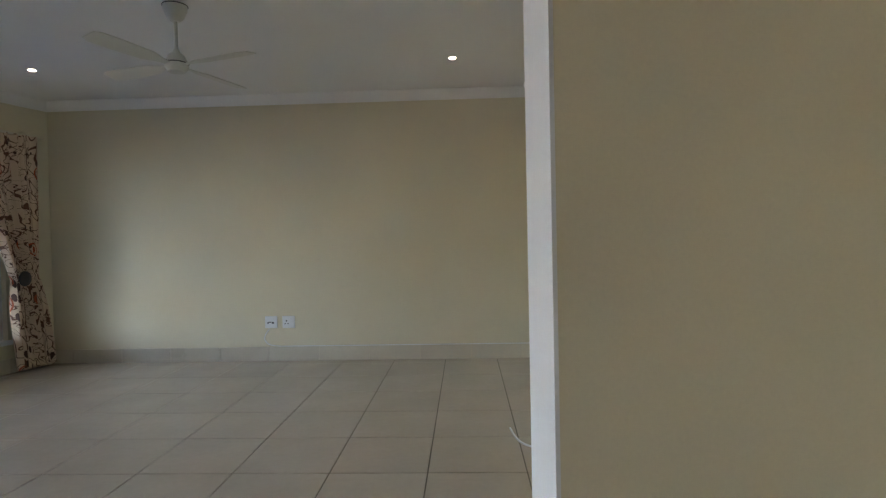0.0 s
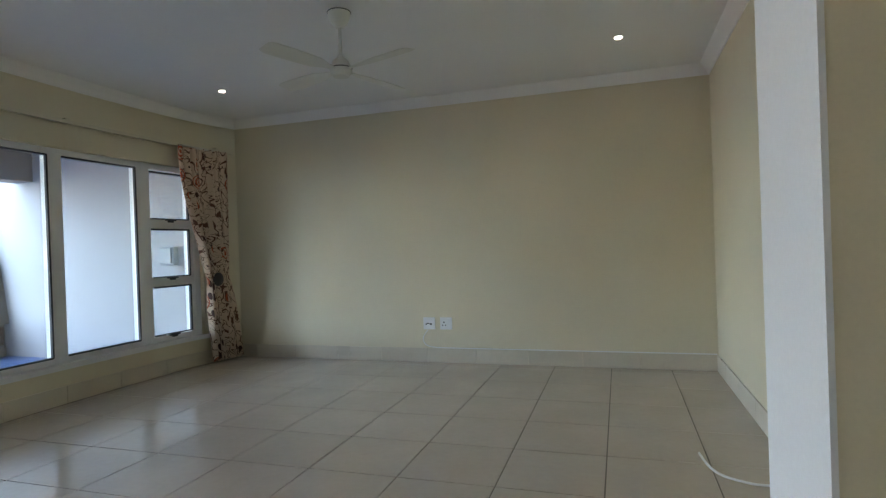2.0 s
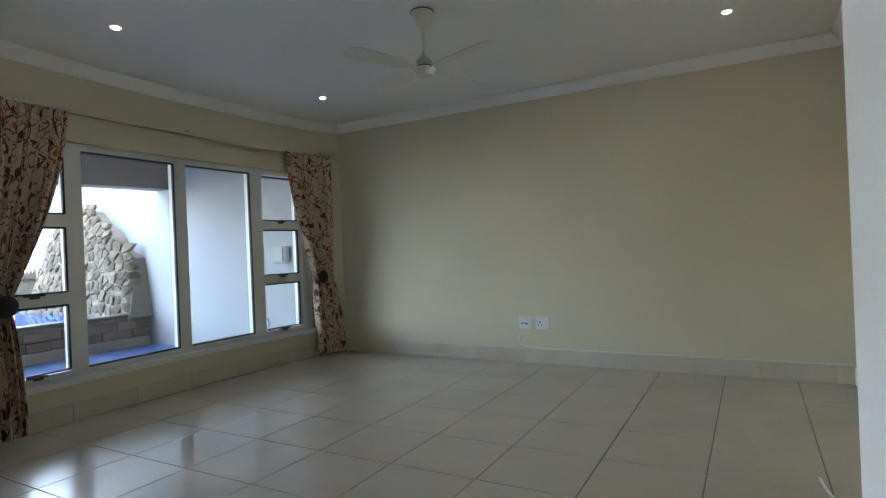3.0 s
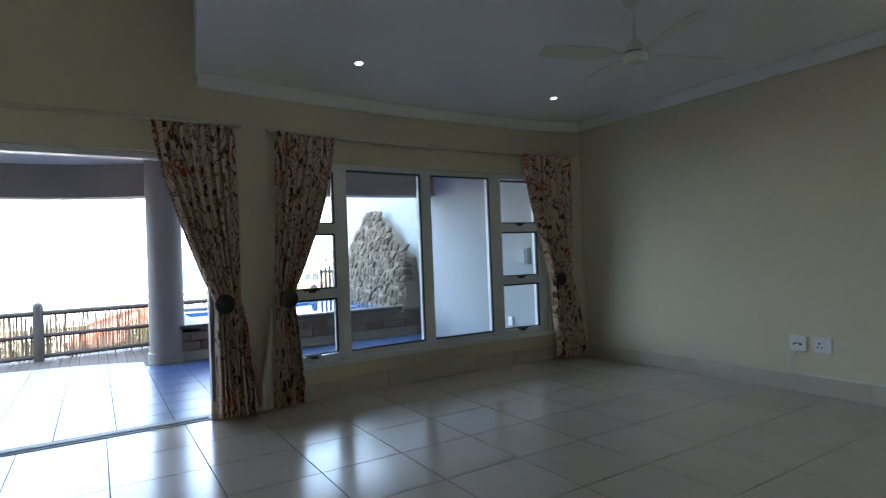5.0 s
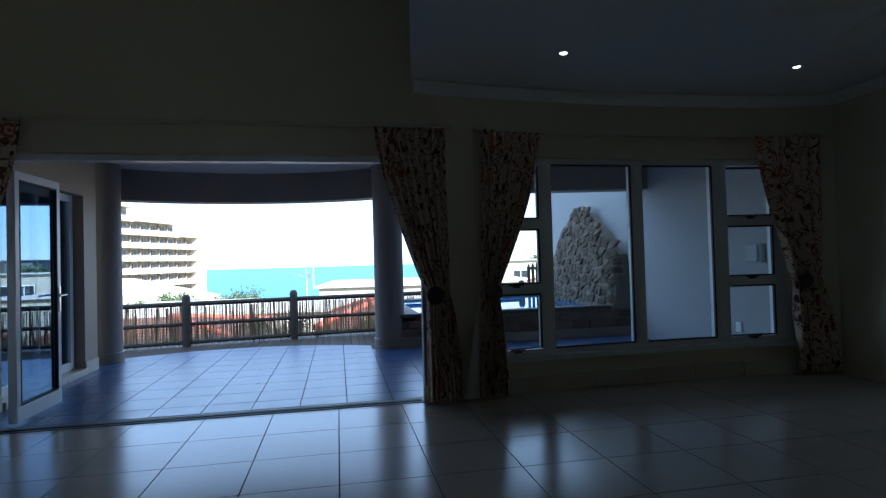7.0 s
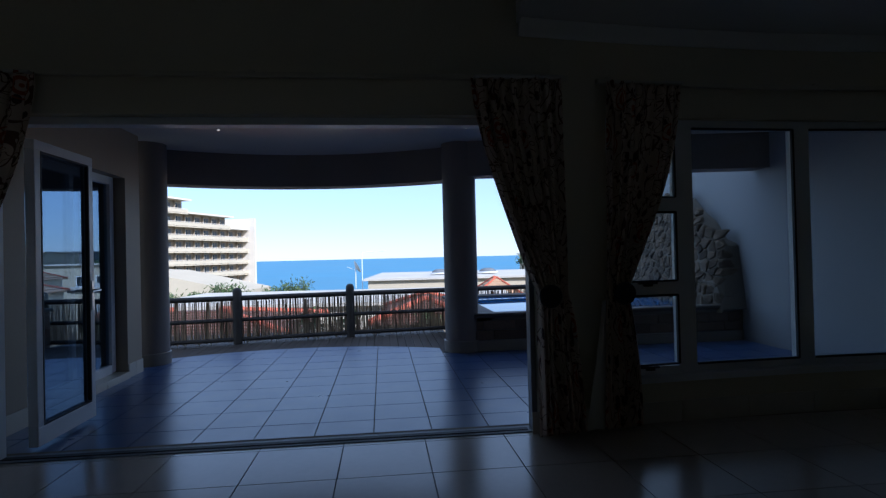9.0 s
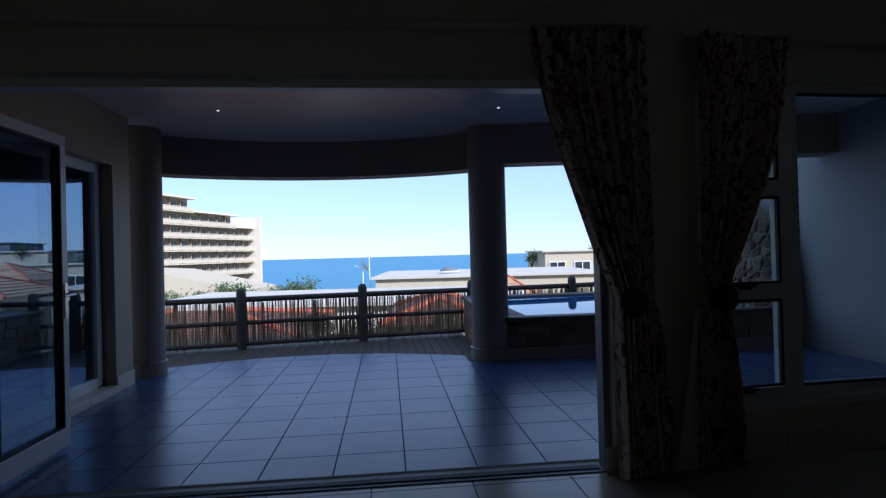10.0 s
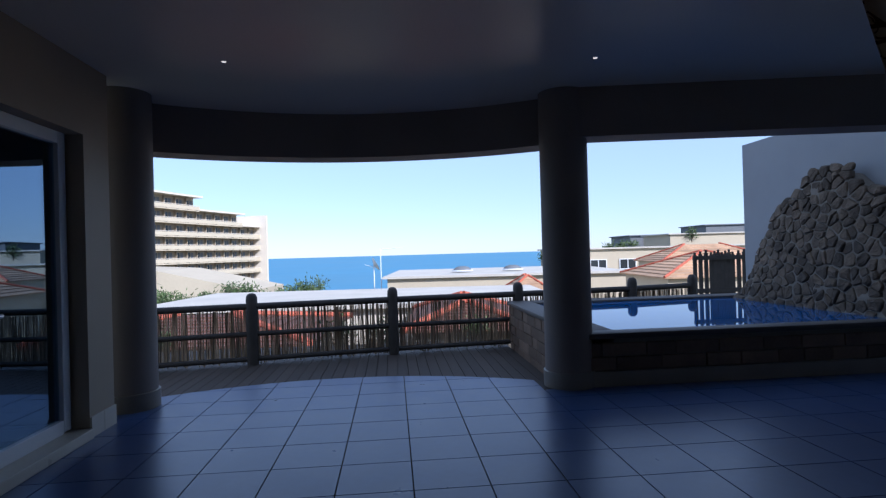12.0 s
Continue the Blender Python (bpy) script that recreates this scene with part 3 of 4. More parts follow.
for (xa, ya), (xb, yb) in zip(FENCE, FENCE[1:]):
    for z, r in ((RAIL_T, 0.042), (0.17, 0.032), (-0.15, 0.032)):
        part("rail", bm_tube((xa, ya, z), (xb, yb, z), r, sides=10), M_POST, fence, "", True)
    length = math.hypot(xb - xa, yb - ya)
    n = int(length / 0.0135)
    for i in range(n):
        f = (i + random.uniform(0.1, 0.9)) / n
        x, y = xa + (xb - xa) * f - random.uniform(0.04, 0.065), ya + (yb - ya) * f
        zlo, zhi = -0.2 + random.uniform(-0.02, 0.05), RAIL_T - random.uniform(0.0, 0.07)
        lean = (random.uniform(-2.2, 2.2), random.uniform(-2.2, 2.2))
        m = pose(x, y, zlo, lean[0], lean[1], random.uniform(0, 360)) @ Matrix.Diagonal((random.uniform(0.7, 1.5), random.uniform(0.7, 1.5), zhi - zlo, 1))
        if -1.05 < y < 3.2 and count < 300:
            r = new("reed", reed_mesh)
            r.parent, r.matrix_basis = fence, m
            count += 1
        else:
            start = len(far_reeds.verts)
            far_reeds.from_mesh(reed_mesh)
            far_reeds.verts.ensure_lookup_table()
            bmesh.ops.transform(far_reeds, matrix=m, verts=far_reeds.verts[start:])
tagged(part("reeds", far_reeds, M_REEDS, fence, "dry reeds packed between the rails"), kind="stuff")

# picket gate at the end of the fence
gate = empty("picket_gate", "dark brown picket gate beside the boundary wall", "gate")
for i, dy in enumerate((0, 0.1, 0.2, 0.29, 0.354, 0.418, 0.482, 0.546, 0.61, 0.674, 0.78, 0.88)):
    y = 5.95 + dy
    bm = bm_box(-11.05, y, -0.2, -11.025, y + 0.062, 0.98 + 0.02 * (i % 3))
    bm_box(-11.048, y + 0.012, 0.97, -11.027, y + 0.05, 1.03 + 0.02 * (i % 3), bm, 0.006)
    part("picket", bm, M_POST, gate)
for z in (0.35, 0.9):
    part("rail", bm_box(-11.022, 5.93, z, -10.98, 6.92, z + 0.07), M_POST, gate)

# ---- rockery ----
rock = empty("rock_waterfall", "tall rockery of grey stones set in mortar against the boundary wall", "rockery")


def rock_top(x):
    """Height of the rockery's uneven outline along the wall."""
    pts = ((-9.5, 0.4), (-9.3, 0.85), (-9.03, 1.42), (-8.6, 1.80), (-8.22, 2.02), (-7.75, 2.06), (-7.5, 1.84), (-7.2, 1.66), (-7.02, 1.42), (-6.78, 1.36), (-6.70, 0.9), (-6.62, 0.4))
    for (xa, za), (xb, zb) in zip(pts, pts[1:]):
        if xa <= x <= xb:
            return za + (zb - za) * (x - xa) / (xb - xa)
    return 0.3


def rock_depth(x, z):
    t = max(0.0, 1 - (z - 0.35) / max(0.2, rock_top(x) - 0.3))
    return 0.16 + 0.26 * t ** 0.8 - 0.1 * max(0.0, (x + 6.95) / 0.35)


bm = bmesh.new()
NX, NZ = 44, 26
grid = []
for i in range(NX + 1):
    x = -9.62 + 2.98 * i / NX
    top = max(0.36, rock_top(x) - 0.15)
    grid.append([bm.verts.new((x, YB - rock_depth(x, 0.33 + (top - 0.33) * k / NZ) + 0.03 * noise.noise((x * 4, k * 0.5, 1)), 0.33 + (top - 0.33) * k / NZ)) for k in range(NZ + 1)])
for a, b_ in zip(grid, grid[1:]):
    for k in range(NZ):
        bm.faces.new((a[k], b_[k], b_[k + 1], a[k + 1]))
back = [[bm.verts.new((col[0].co.x, YB + 0.01, v.co.z)) for v in (col[0], col[-1])] for col in grid]
for a, b_, ga, gb in zip(back, back[1:], grid, grid[1:]):
    bm.faces.new((a[1], b_[1], gb[-1], ga[-1]))
bmesh.ops.recalc_face_normals(bm, faces=bm.faces)
part("mortar", bm, M_MORTAR, rock, "pale mortar between the stones", True)


def stone_bm(poly, cx, cz, proud):
    """One rough stone over its cell: sunk foot, rounded shoulder, uneven face."""
    bm = bmesh.new()
    rings = []
    for f, out in ((0.92, -0.03), (0.87, proud * 0.4), (0.76, proud * 0.85), (0.42, proud)):
        ring = []
        for x, z in poly:
            px, pz = cx + (x - cx) * f, cz + (z - cz) * f
            ring.append(bm.verts.new((px, YB - rock_depth(px, pz) - out * (1 + 0.9 * noise.noise((px * 13, pz * 13, out * 30))), pz)))
        rings.append(ring)
    n = len(poly)
    for a, b_ in zip(rings, rings[1:]):
        for k in range(n):
            bm.faces.new((a[k], a[(k + 1) % n], b_[(k + 1) % n], b_[k]))
    bm.faces.new(rings[-1])
    bmesh.ops.recalc_face_normals(bm, faces=bm.faces)
    return bm


rnd = random.Random(11)
seeds = []
zz, row = 0.30, 0
while zz < 2.3:
    xx = -9.9 + 0.07 * (row % 2)
    while xx < -6.4:
        seeds.append((xx + rnd.uniform(-0.055, 0.055), zz + rnd.uniform(-0.055, 0.055)))
        xx += rnd.uniform(0.09, 0.2)
    zz += 0.105
    row += 1
for cx, cz in seeds:
    if not (0.36 < cz < rock_top(cx) - 0.02 and -9.64 < cx < -6.72):
        continue
    poly = [(cx - 0.17, cz - 0.14), (cx + 0.17, cz - 0.14), (cx + 0.17, cz + 0.14), (cx - 0.17, cz + 0.14)]
    for ox, oz in seeds:
        if (ox, oz) != (cx, cz) and abs(ox - cx) < 0.45 and abs(oz - cz) < 0.4 and len(poly) > 2:
            mx_, mz = (cx + ox) / 2, (cz + oz) / 2
            dx, dz = ox - cx, oz - cz
            poly = clip_poly(poly, (mx_, mz), (mx_ - dz, mz + dx))
    if len(poly) > 2:
        poly = [(a[0] + (b_[0] - a[0]) * f, a[1] + (b_[1] - a[1]) * f) for a, b_ in zip(poly, poly[1:] + poly[:1]) for f in (0.15, 0.85)]
        stone = part("stone", stone_bm(poly, cx, cz, rnd.uniform(0.012, 0.034)), M_STONE, rock)

# ---- house blocks out of view; the upper one is added to shade terrace and fence ----
struct("shade_block_upper", bm_box(-3.7, -4.2, HIGH + 0.12, 5.2, 18.0, 7.4), M_PLASTER, "unseen plastered block above the house that shades the terrace", "house wall")
# unseen block added to stop direct sun entering the hall's back opening
struct("sun_block_back", bm_box(5.2, YP1 + 0.3, -0.6, 8.8, 7.5, 7.4), M_PLASTER, "unseen plastered block that keeps sun off the back opening", "house wall")
struct("house_wall_outer", bm_box(1.55, YP1, -0.6, 5.2, 6.6, HIGH + 0.12), M_PLASTER, "plastered outer block of the house", "house wall")

# ---- land, sea and town ----
bm = bmesh.new()
xs, ys = [-4900, -2600, -1400, -700, -420, -300, -200, -140, -100, -60, -35, -20, -12, -8, 0, 40, 200, 1000], [-4500, -1500, -500, -200, -100, -60, -30, -10, 0, 10, 30, 60, 100, 200, 500, 1500, 4500]


def land(x, y):
    if x > -11:
        return -0.62
    return max(-30.0, -0.62 - 3.2 * min(1, (-11 - x) / 8) - 0.062 * max(0, -19 - x))


cols = [[bm.verts.new((x, y, land(x, y))) for y in ys] for x in xs]
for a, b_ in zip(cols, cols[1:]):
    for k in range(len(ys) - 1):
        bm.faces.new((a[k], b_[k], b_[k + 1], a[k + 1]))
bmesh.ops.recalc_face_normals(bm, faces=bm.faces)
struct("ground", bm, M_GROUND, "dry green coastal ground falling to the sea", "ground", True)
struct("sea", bm_box(-4950, -4800, -20, -230, 4800, -16.5), M_SEA, "calm deep blue sea to the horizon", "sea")


def spot(depth, side):
    """A place out over the town: metres ahead of the terrace and to the side of the line of sight."""
    side *= 1.02
    return Vector((-2.12 - 0.9959 * depth + 0.0904 * side, 0.912 + 0.0904 * depth + 0.9959 * side))


def building(name, label, depth, side0, side1, deep, z0, z1, wall_mat, roof_mat, lip=0.25):
    """A flat-roofed block square to the line of sight, with its roof edge."""
    ob = empty(name, label, "building")
    p = [spot(depth, side0), spot(depth, side1), spot(depth + deep, side1), spot(depth + deep, side0)]
    part("wall", bm_prism([tuple(q) for q in p], z0, z1), wall_mat, ob)
    e = [spot(depth - lip, side0 - lip), spot(depth - lip, side1 + lip), spot(depth + deep + lip, side1 + lip), spot(depth + deep + lip, side0 - lip)]
    part("roof", bm_prism([tuple(q) for q in e], z1 + 0.002, z1 + 0.13), roof_mat, ob, "pale flat roof")
    return ob


def facade_window(ob, depth, side, z, w, h):
    p, q = spot(depth - 0.02, side), spot(depth - 0.02, side + w)
    win = part("window", bm_prism([tuple(p), tuple(q), tuple(spot(depth + 0.05, side + w)), tuple(spot(depth + 0.05, side))], z, z + h), M_DARKWIN, ob, "dark glass window")
    for s0, s1, za, zb in ((side - 0.06, side + w + 0.06, z - 0.06, z), (side - 0.06, side + w + 0.06, z + h, z + h + 0.06), (side - 0.06, side, z, z + h), (side + w, side + w + 0.06, z, z + h), (side + w / 2 - 0.03, side + w / 2 + 0.03, z, z + h)):
        part("frame", bm_prism([tuple(spot(depth - 0.08, s0)), tuple(spot(depth - 0.08, s1)), tuple(spot(depth + 0.02, s1)), tuple(spot(depth + 0.02, s0))], za, zb), M_WHITE, win)


def tiled_roof(label, depth, side0, side1, deep, eave, ridge, mat=M_REDROOF, courses=9, wall_mat=M_BEIGE, cap=0.055):
    """A hipped roof in overlapping courses over a low wall."""
    ob = empty("hip_roof_house", label, "house")
    p = [spot(depth, side0), spot(depth, side1), spot(depth + deep, side1), spot(depth + deep, side0)]
    inset = 0.2
    w = [spot(depth + inset, side0 + inset), spot(depth + inset, side1 - inset), spot(depth + deep - inset, side1 - inset), spot(depth + deep - inset, side0 + inset)]
    part("wall", bm_prism([tuple(q) for q in w], -6.0, eave), wall_mat, ob)
    half = min(deep, side1 - side0) / 2
    for i in range(courses):
        bm = bmesh.new()
        f0, f1 = i / courses, (i + 1) / courses
        zs = (eave + (ridge - eave) * f0 + 0.05, eave + (ridge - eave) * f1)
        rings = []
        for f, zz in ((f0, zs[0]), (f1, zs[1] + 0.012)):
            o = half * f * 0.985
            rings.append([bm.verts.new((*q, zz)) for q in (spot(depth + o, side0 + o), spot(depth + o, side1 - o), spot(depth + deep - o, side1 - o), spot(depth + deep - o, side0 + o))])
        under = [bm.verts.new((v.co.x, v.co.y, v.co.z - 0.06)) for v in rings[0]]
        for k in range(4):
            bm.faces.new((rings[0][k], rings[0][(k + 1) % 4], rings[1][(k + 1) % 4], rings[1][k]))
            bm.faces.new((under[k], under[(k + 1) % 4], rings[0][(k + 1) % 4], rings[0][k]))
        if i == courses - 1:
            bm.faces.new(rings[1])
        bmesh.ops.recalc_face_normals(bm, faces=bm.faces)
        part("tile_course", bm, mat, ob)
    for a in range(4):
        c = (spot(depth, side0), spot(depth, side1), spot(depth + deep, side1), spot(depth + deep, side0))[a]
        o = half * 0.985
        t = (spot(depth + o, side0 + o), spot(depth + o, side1 - o), spot(depth + deep - o, side1 - o), spot(depth + deep - o, side0 + o))[a]
        part("hip_cap", bm_tube((c.x, c.y, eave + 0.06), (t.x, t.y, ridge + 0.04), cap, sides=8), M_REDCAP, ob, "rounded ridge tiles", True)
    return ob


def hotel():
    ob = empty("hotel", "long cream hotel with stepped storeys and balcony rails", "hotel")
    a, b_ = spot(91, -61.7), spot(145, -48.4)
    u = (b_ - a).normalized()
    n = Vector((-u.y, u.x))
    if n.dot(-a) < 0:
        n = -n
    L = (b_ - a).length

    def block(s0, s1, o0, o1, z0, z1):
        q = [a + u * s0 + n * o0, a + u * s1 + n * o0, a + u * s1 + n * o1, a + u * s0 + n * o1]
        return bm_prism([tuple(p) for p in q], z0, z1)

    base = L - 36.1
    steps = [(0, base + 36.1 * 0.355, 14.6), (base + 36.1 * 0.355, base + 36.1 * 0.791, 11.75), (base + 36.1 * 0.791, L, 8.9)]
    for s0, s1, top in steps:
        part("wall", block(s0, s1, -9, 0, -20, top), M_HOTEL_SHADE, ob)
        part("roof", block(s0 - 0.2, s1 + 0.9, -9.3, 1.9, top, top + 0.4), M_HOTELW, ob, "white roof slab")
        z = top - 2.85
        while z > -14:
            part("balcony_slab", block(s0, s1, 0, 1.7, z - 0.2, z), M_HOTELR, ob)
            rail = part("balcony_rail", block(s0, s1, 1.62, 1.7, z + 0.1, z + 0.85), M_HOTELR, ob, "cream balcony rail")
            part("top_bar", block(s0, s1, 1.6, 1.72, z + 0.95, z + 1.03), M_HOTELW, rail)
            z -= 2.85
        nwin = max(1, int((s1 - s0) / 3.0))
        for i in range(nwin):
            s = s0 + (i + 0.5) * (s1 - s0) / nwin
            z = top - 2.85
            while z > -8:
                part("window", block(s - 0.6, s + 0.15, -0.2, 0.04, z + 0.02, z + 2.2), M_DARKWIN, ob, "dark balcony door")
                part("window", block(s + 0.4, s + 1.2, -0.2, 0.04, z + 1.0, z + 2.2), M_GREYROOF, ob)
                part("divider", block(s - 1.25, s - 1.1, 0.02, 0.55, z, z + 2.63), M_HOTEL_SHADE, ob)
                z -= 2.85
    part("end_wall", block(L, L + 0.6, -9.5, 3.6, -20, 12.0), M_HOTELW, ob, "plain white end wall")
    return ob


hotel()
building("flat_roof_house", "low white flat roof seen just over the fence", 17, -9.5, 3.4, 7, -6, -0.5, M_HOTELW, M_ROOFW)
beige = building("beige_house", "long beige house with a pale flat roof", 32, -3.2, 10.4, 12, -8, -0.32, M_BEIGE, M_ROOFW)
upper = building("beige_house", "two-storey beige house with small windows", 46, 9.5, 30, 9, -8, 1.02, M_BEIGE, M_ROOFW)
for s in (9.9, 12.0, 14.4, 18.0):
    facade_window(upper, 46, s, -0.62, 1.25, 0.75)
building("grey_house", "grey box house on the ridge", 70, 23.3, 27.8, 8, -8, 2.5, M_GREYROOF, M_GREYROOF)
building("grey_house", "grey box house high on the ridge", 76, 35.5, 46, 8, -8, 3.8, M_GREYROOF, M_GREYROOF)
building("beige_house", "beige house behind the red roofs", 60, 24.2, 45, 8, -8, 2.35, M_BEIGE, M_ROOFW)
tiled_roof("house with a tan tile hip roof and red ridge caps", 22, 8.6, 14.2, 5.5, -0.15, 0.86)
tiled_roof("house with a tan tile roof above the lower hip roof", 31, 12.0, 18.5, 4.5, 0.25, 1.2)
tiled_roof("house with a small tan tile roof and red ridge caps", 24, 2.2, 5.4, 4, -1.2, -0.05, courses=6)
tiled_roof("house with dark red roof and red ridge caps below the fence", 11.3, -9.0, -2.7, 5, -0.68, -0.27, M_DARKROOF, 9, M_PLINTH, 0.085)
tiled_roof("house with dark red roof and red ridge caps below the fence", 11.8, -0.9, 1.9, 5, -0.55, -0.06, M_DARKROOF, 9, M_PLINTH, 0.085)
# sloping beige gable before the hotel
g = empty("gable_house", "beige house end with a sloping roof edge", "house")
bm = bmesh.new()
front = [(-30, -6), (-30, 0.85), (-21.5, 0.35), (-14.2, -1.35), (-14.2, -6)]
f0 = [bm.verts.new((*spot(42, s), z)) for s, z in front]
f1 = [bm.verts.new((*spot(50, s), z)) for s, z in front]
bm.faces.new(f0)
bm.faces.new(f1[::-1])
for k in range(5):
    bm.faces.new((f0[k], f0[(k + 1) % 5], f1[(k + 1) % 5], f1[k]))
bmesh.ops.recalc_face_normals(bm, faces=bm.faces)
part("wall", bm, M_BEIGE, g)
# ---- curtains ----
def curtain(label, y_fix, y_free, tie_fix, tie_free, low_fix, low_free, folds, seed, off=0.12):
    """A pleated curtain pair half, hung from y_fix to y_free at the track, drawn aside by a round holdback and flaring below it."""
    ob = empty("curtain", label, "curtain", "patterned curtains")
    TOP, TIE, LOW = 2.235, 0.885, 0.03
    NU, NV = 96, 60
    bm = bmesh.new()
    uvl = bm.loops.layers.uv.new("cloth")
    rows, uvs = [], {}
    rnd = random.Random(seed)
    ph = [rnd.uniform(0, 6.28) for _ in range(4)]
    for j in range(NV + 1):
        z = TOP + (LOW - TOP) * j / NV
        if z > TIE:
            s = (TOP - z) / (TOP - TIE)
            fix, free = y_fix + (tie_fix - y_fix) * s ** 1.2, y_free + (tie_free - y_free) * s ** 1.42
        else:
            s = min(1, (TIE - z) / (TIE - LOW))
            e = s ** 0.6
            fix, free = tie_fix + (low_fix - tie_fix) * e, tie_free + (low_free - tie_free) * e
        near = math.exp(-((z - TIE) / 0.16) ** 2)
        amp = 0.022 + 0.016 * (1 - abs(free - fix) / max(0.01, abs(y_free - y_fix))) - 0.012 * near
        hem = 0.014 * math.sin(5 * z + ph[0])
        row = []
        for i in range(NU + 1):
            u = i / NU
            w = math.sin(2 * math.pi * folds * u + ph[1] + 0.7 * math.sin(2.1 * z + ph[2] + 4 * u)) + 0.4 * math.sin(2 * math.pi * folds * 2.3 * u + ph[3] + z)
            y = fix + (free - fix) * (u + 0.012 * math.sin(2 * math.pi * folds * u * 2 + ph[0]))
            base = wx(max(2.37, y)) if y > 2.37 else -3.51
            x = base + off + amp * w + hem * u + 0.02 * near * math.sin(math.pi * u)
            v = bm.verts.new((x, y, z + (0.012 * w if j == NV else 0)))
            uvs[v] = (u * 1.25 + seed, z + 0.10 * (1 - (2 * u - 1) ** 2) * (1 if z < TIE else 0) - 0.25 * u * max(0, 1 - abs(z - TIE) / 1.2))
            row.append(v)
        rows.append(row)
    for a, b_ in zip(rows, rows[1:]):
        for i in range(NU):
            f = bm.faces.new((a[i], a[i + 1], b_[i + 1], b_[i]))
            for loop in f.loops:
                loop[uvl].uv = uvs[loop.vert]
    bmesh.ops.recalc_face_normals(bm, faces=bm.faces)
    cloth = part("cloth", bm, M_CLOTH, ob, "cream linen with brown vines and red flowers", True)
    sol = cloth.modifiers.new("thickness", "SOLIDIFY")
    sol.thickness, sol.offset = 0.003, 0
    # heading tape with its hooks hidden in the pleats
    ya, yb = sorted((y_fix, y_free))
    xa = (wx(max(2.37, (ya + yb) / 2)) if ya > 2 else -3.51) + off
    part("heading", bm_box(xa - 0.03, ya + 0.01, TOP - 0.01, xa + 0.02, yb - 0.01, TOP + 0.006, bevel=0.004), M_LINING, ob)
    # holdback: a dark round boss on a stem
    sgn = 1 if tie_free > tie_fix else -1
    ty = tie_free - sgn * 0.055
    tx = (wx(max(2.37, ty)) if ty > 2.3 else -3.51) + off + 0.055
    boss = bm_lathe([(0.022, -0.035), (0.03, -0.012), (0.062, -0.006), (0.072, 0.004), (0.066, 0.016), (0.045, 0.022), (0.03, 0.03), (0.012, 0.033)], 28)
    bmesh.ops.transform(boss, matrix=pose(tx, ty, TIE, 0, 90, 0), verts=boss.verts)
    stem = bm_tube((tx - 0.13, ty, TIE), (tx - 0.02, ty, TIE), 0.012)
    part("holdback", boss, M_HOLD, ob, "dark round holdback", True)
    part("holdback_stem", stem, M_HOLD, ob, "", True)
    return ob


M_HOLD = material("dark_turned_wood", (0.035, 0.028, 0.028), 0.45, vary=0.2, bump=0.1)
curtain("cream floral curtain drawn aside at the terrace door", 2.60, 2.03, 2.60, 2.415, 2.71, 2.40, 8, 1)
c2 = curtain("cream floral curtain drawn aside beside the window", 2.91, 3.44, 2.86, 3.02, 2.83, 3.10, 7, 2)
curtain("cream floral curtain drawn into the room corner", 6.17, 5.55, 6.12, 5.88, 6.26, 5.90, 7, 3)
curtain("cream floral curtain drawn aside at the far door jamb", -1.20, -0.47, -1.16, -0.86, -1.26, -0.86, 8, 4)
bm = bmesh.new()
va = [[bm.verts.new((wx(y) + 0.11 + 0.012 * math.sin(9 * k + 3 * z), y, z)) for z in (0.03, 0.3, 0.6, 0.84)] for k, y in enumerate((2.71, 2.74, 2.78, 2.82, 2.87))]
for k, col in enumerate(va):
    for v in col:
        v.co.y += (2.88 - v.co.y) * max(0, (v.co.z - 0.05)) * 0.9
for a, b_ in zip(va, va[1:]):
    for k in range(3):
        bm.faces.new((a[k], b_[k], b_[k + 1], a[k + 1]))
part("lining", bm, M_LINING, c2, "plain pale lining", True)
tracks = empty("curtain_track", "pale curtain track along the window wall", "curtain track")
part("rail", bowed(2.86, 6.26, 2.235, 2.262, 0.075, 0.035), M_PELMET, tracks, "", True)
for y in (2.95, 4.5, 6.1):
    part("bracket", bm_box(wx(y) - 0.002, y - 0.02, 2.24, wx(y) + 0.05, y + 0.02, 2.285, bevel=0.004), M_PELMET, tracks)
tracks = empty("curtain_track", "pale curtain track over the terrace opening", "curtain track")
part("rail", bm_box(-3.495, -1.25, 2.245, -3.455, 2.66, 2.272, bevel=0.005), M_PELMET, tracks)
for y in (-1.1, 0.7, 2.5):
    part("bracket", bm_box(-3.512, y - 0.02, 2.25, -3.48, y + 0.02, 2.295, bevel=0.004), M_PELMET, tracks)


# ---- ceiling fan ----
fan = empty("ceiling_fan", "white ceiling fan with four slim blades at rest", "ceiling fan", at=(-1.01, 4.245, CEIL))
part("canopy", bm_lathe([(0.025, -0.10), (0.05, -0.075), (0.068, -0.03), (0.072, 0.0)], 32), M_FANW, fan, "", True)
part("canopy_ring", bm_lathe([(0.0725, -0.009), (0.0745, -0.006), (0.0725, -0.003)], 32), M_BLACK, fan, "dark seam ring", True)
part("rod", bm_tube((0, 0, -0.325), (0, 0, -0.09), 0.011), M_FANW, fan, "", True)
part("motor", bm_lathe([(0.014, -0.265), (0.022, -0.285), (0.045, -0.302), (0.062, -0.337), (0.068, -0.349), (0.068, -0.377), (0.05, -0.402)], 32), M_FANW, fan, "white motor housing", True)
part("motor_ring", bm_lathe([(0.068, -0.355), (0.071, -0.352), (0.068, -0.349)], 32), M_BLACK, fan, "dark seam ring", True)
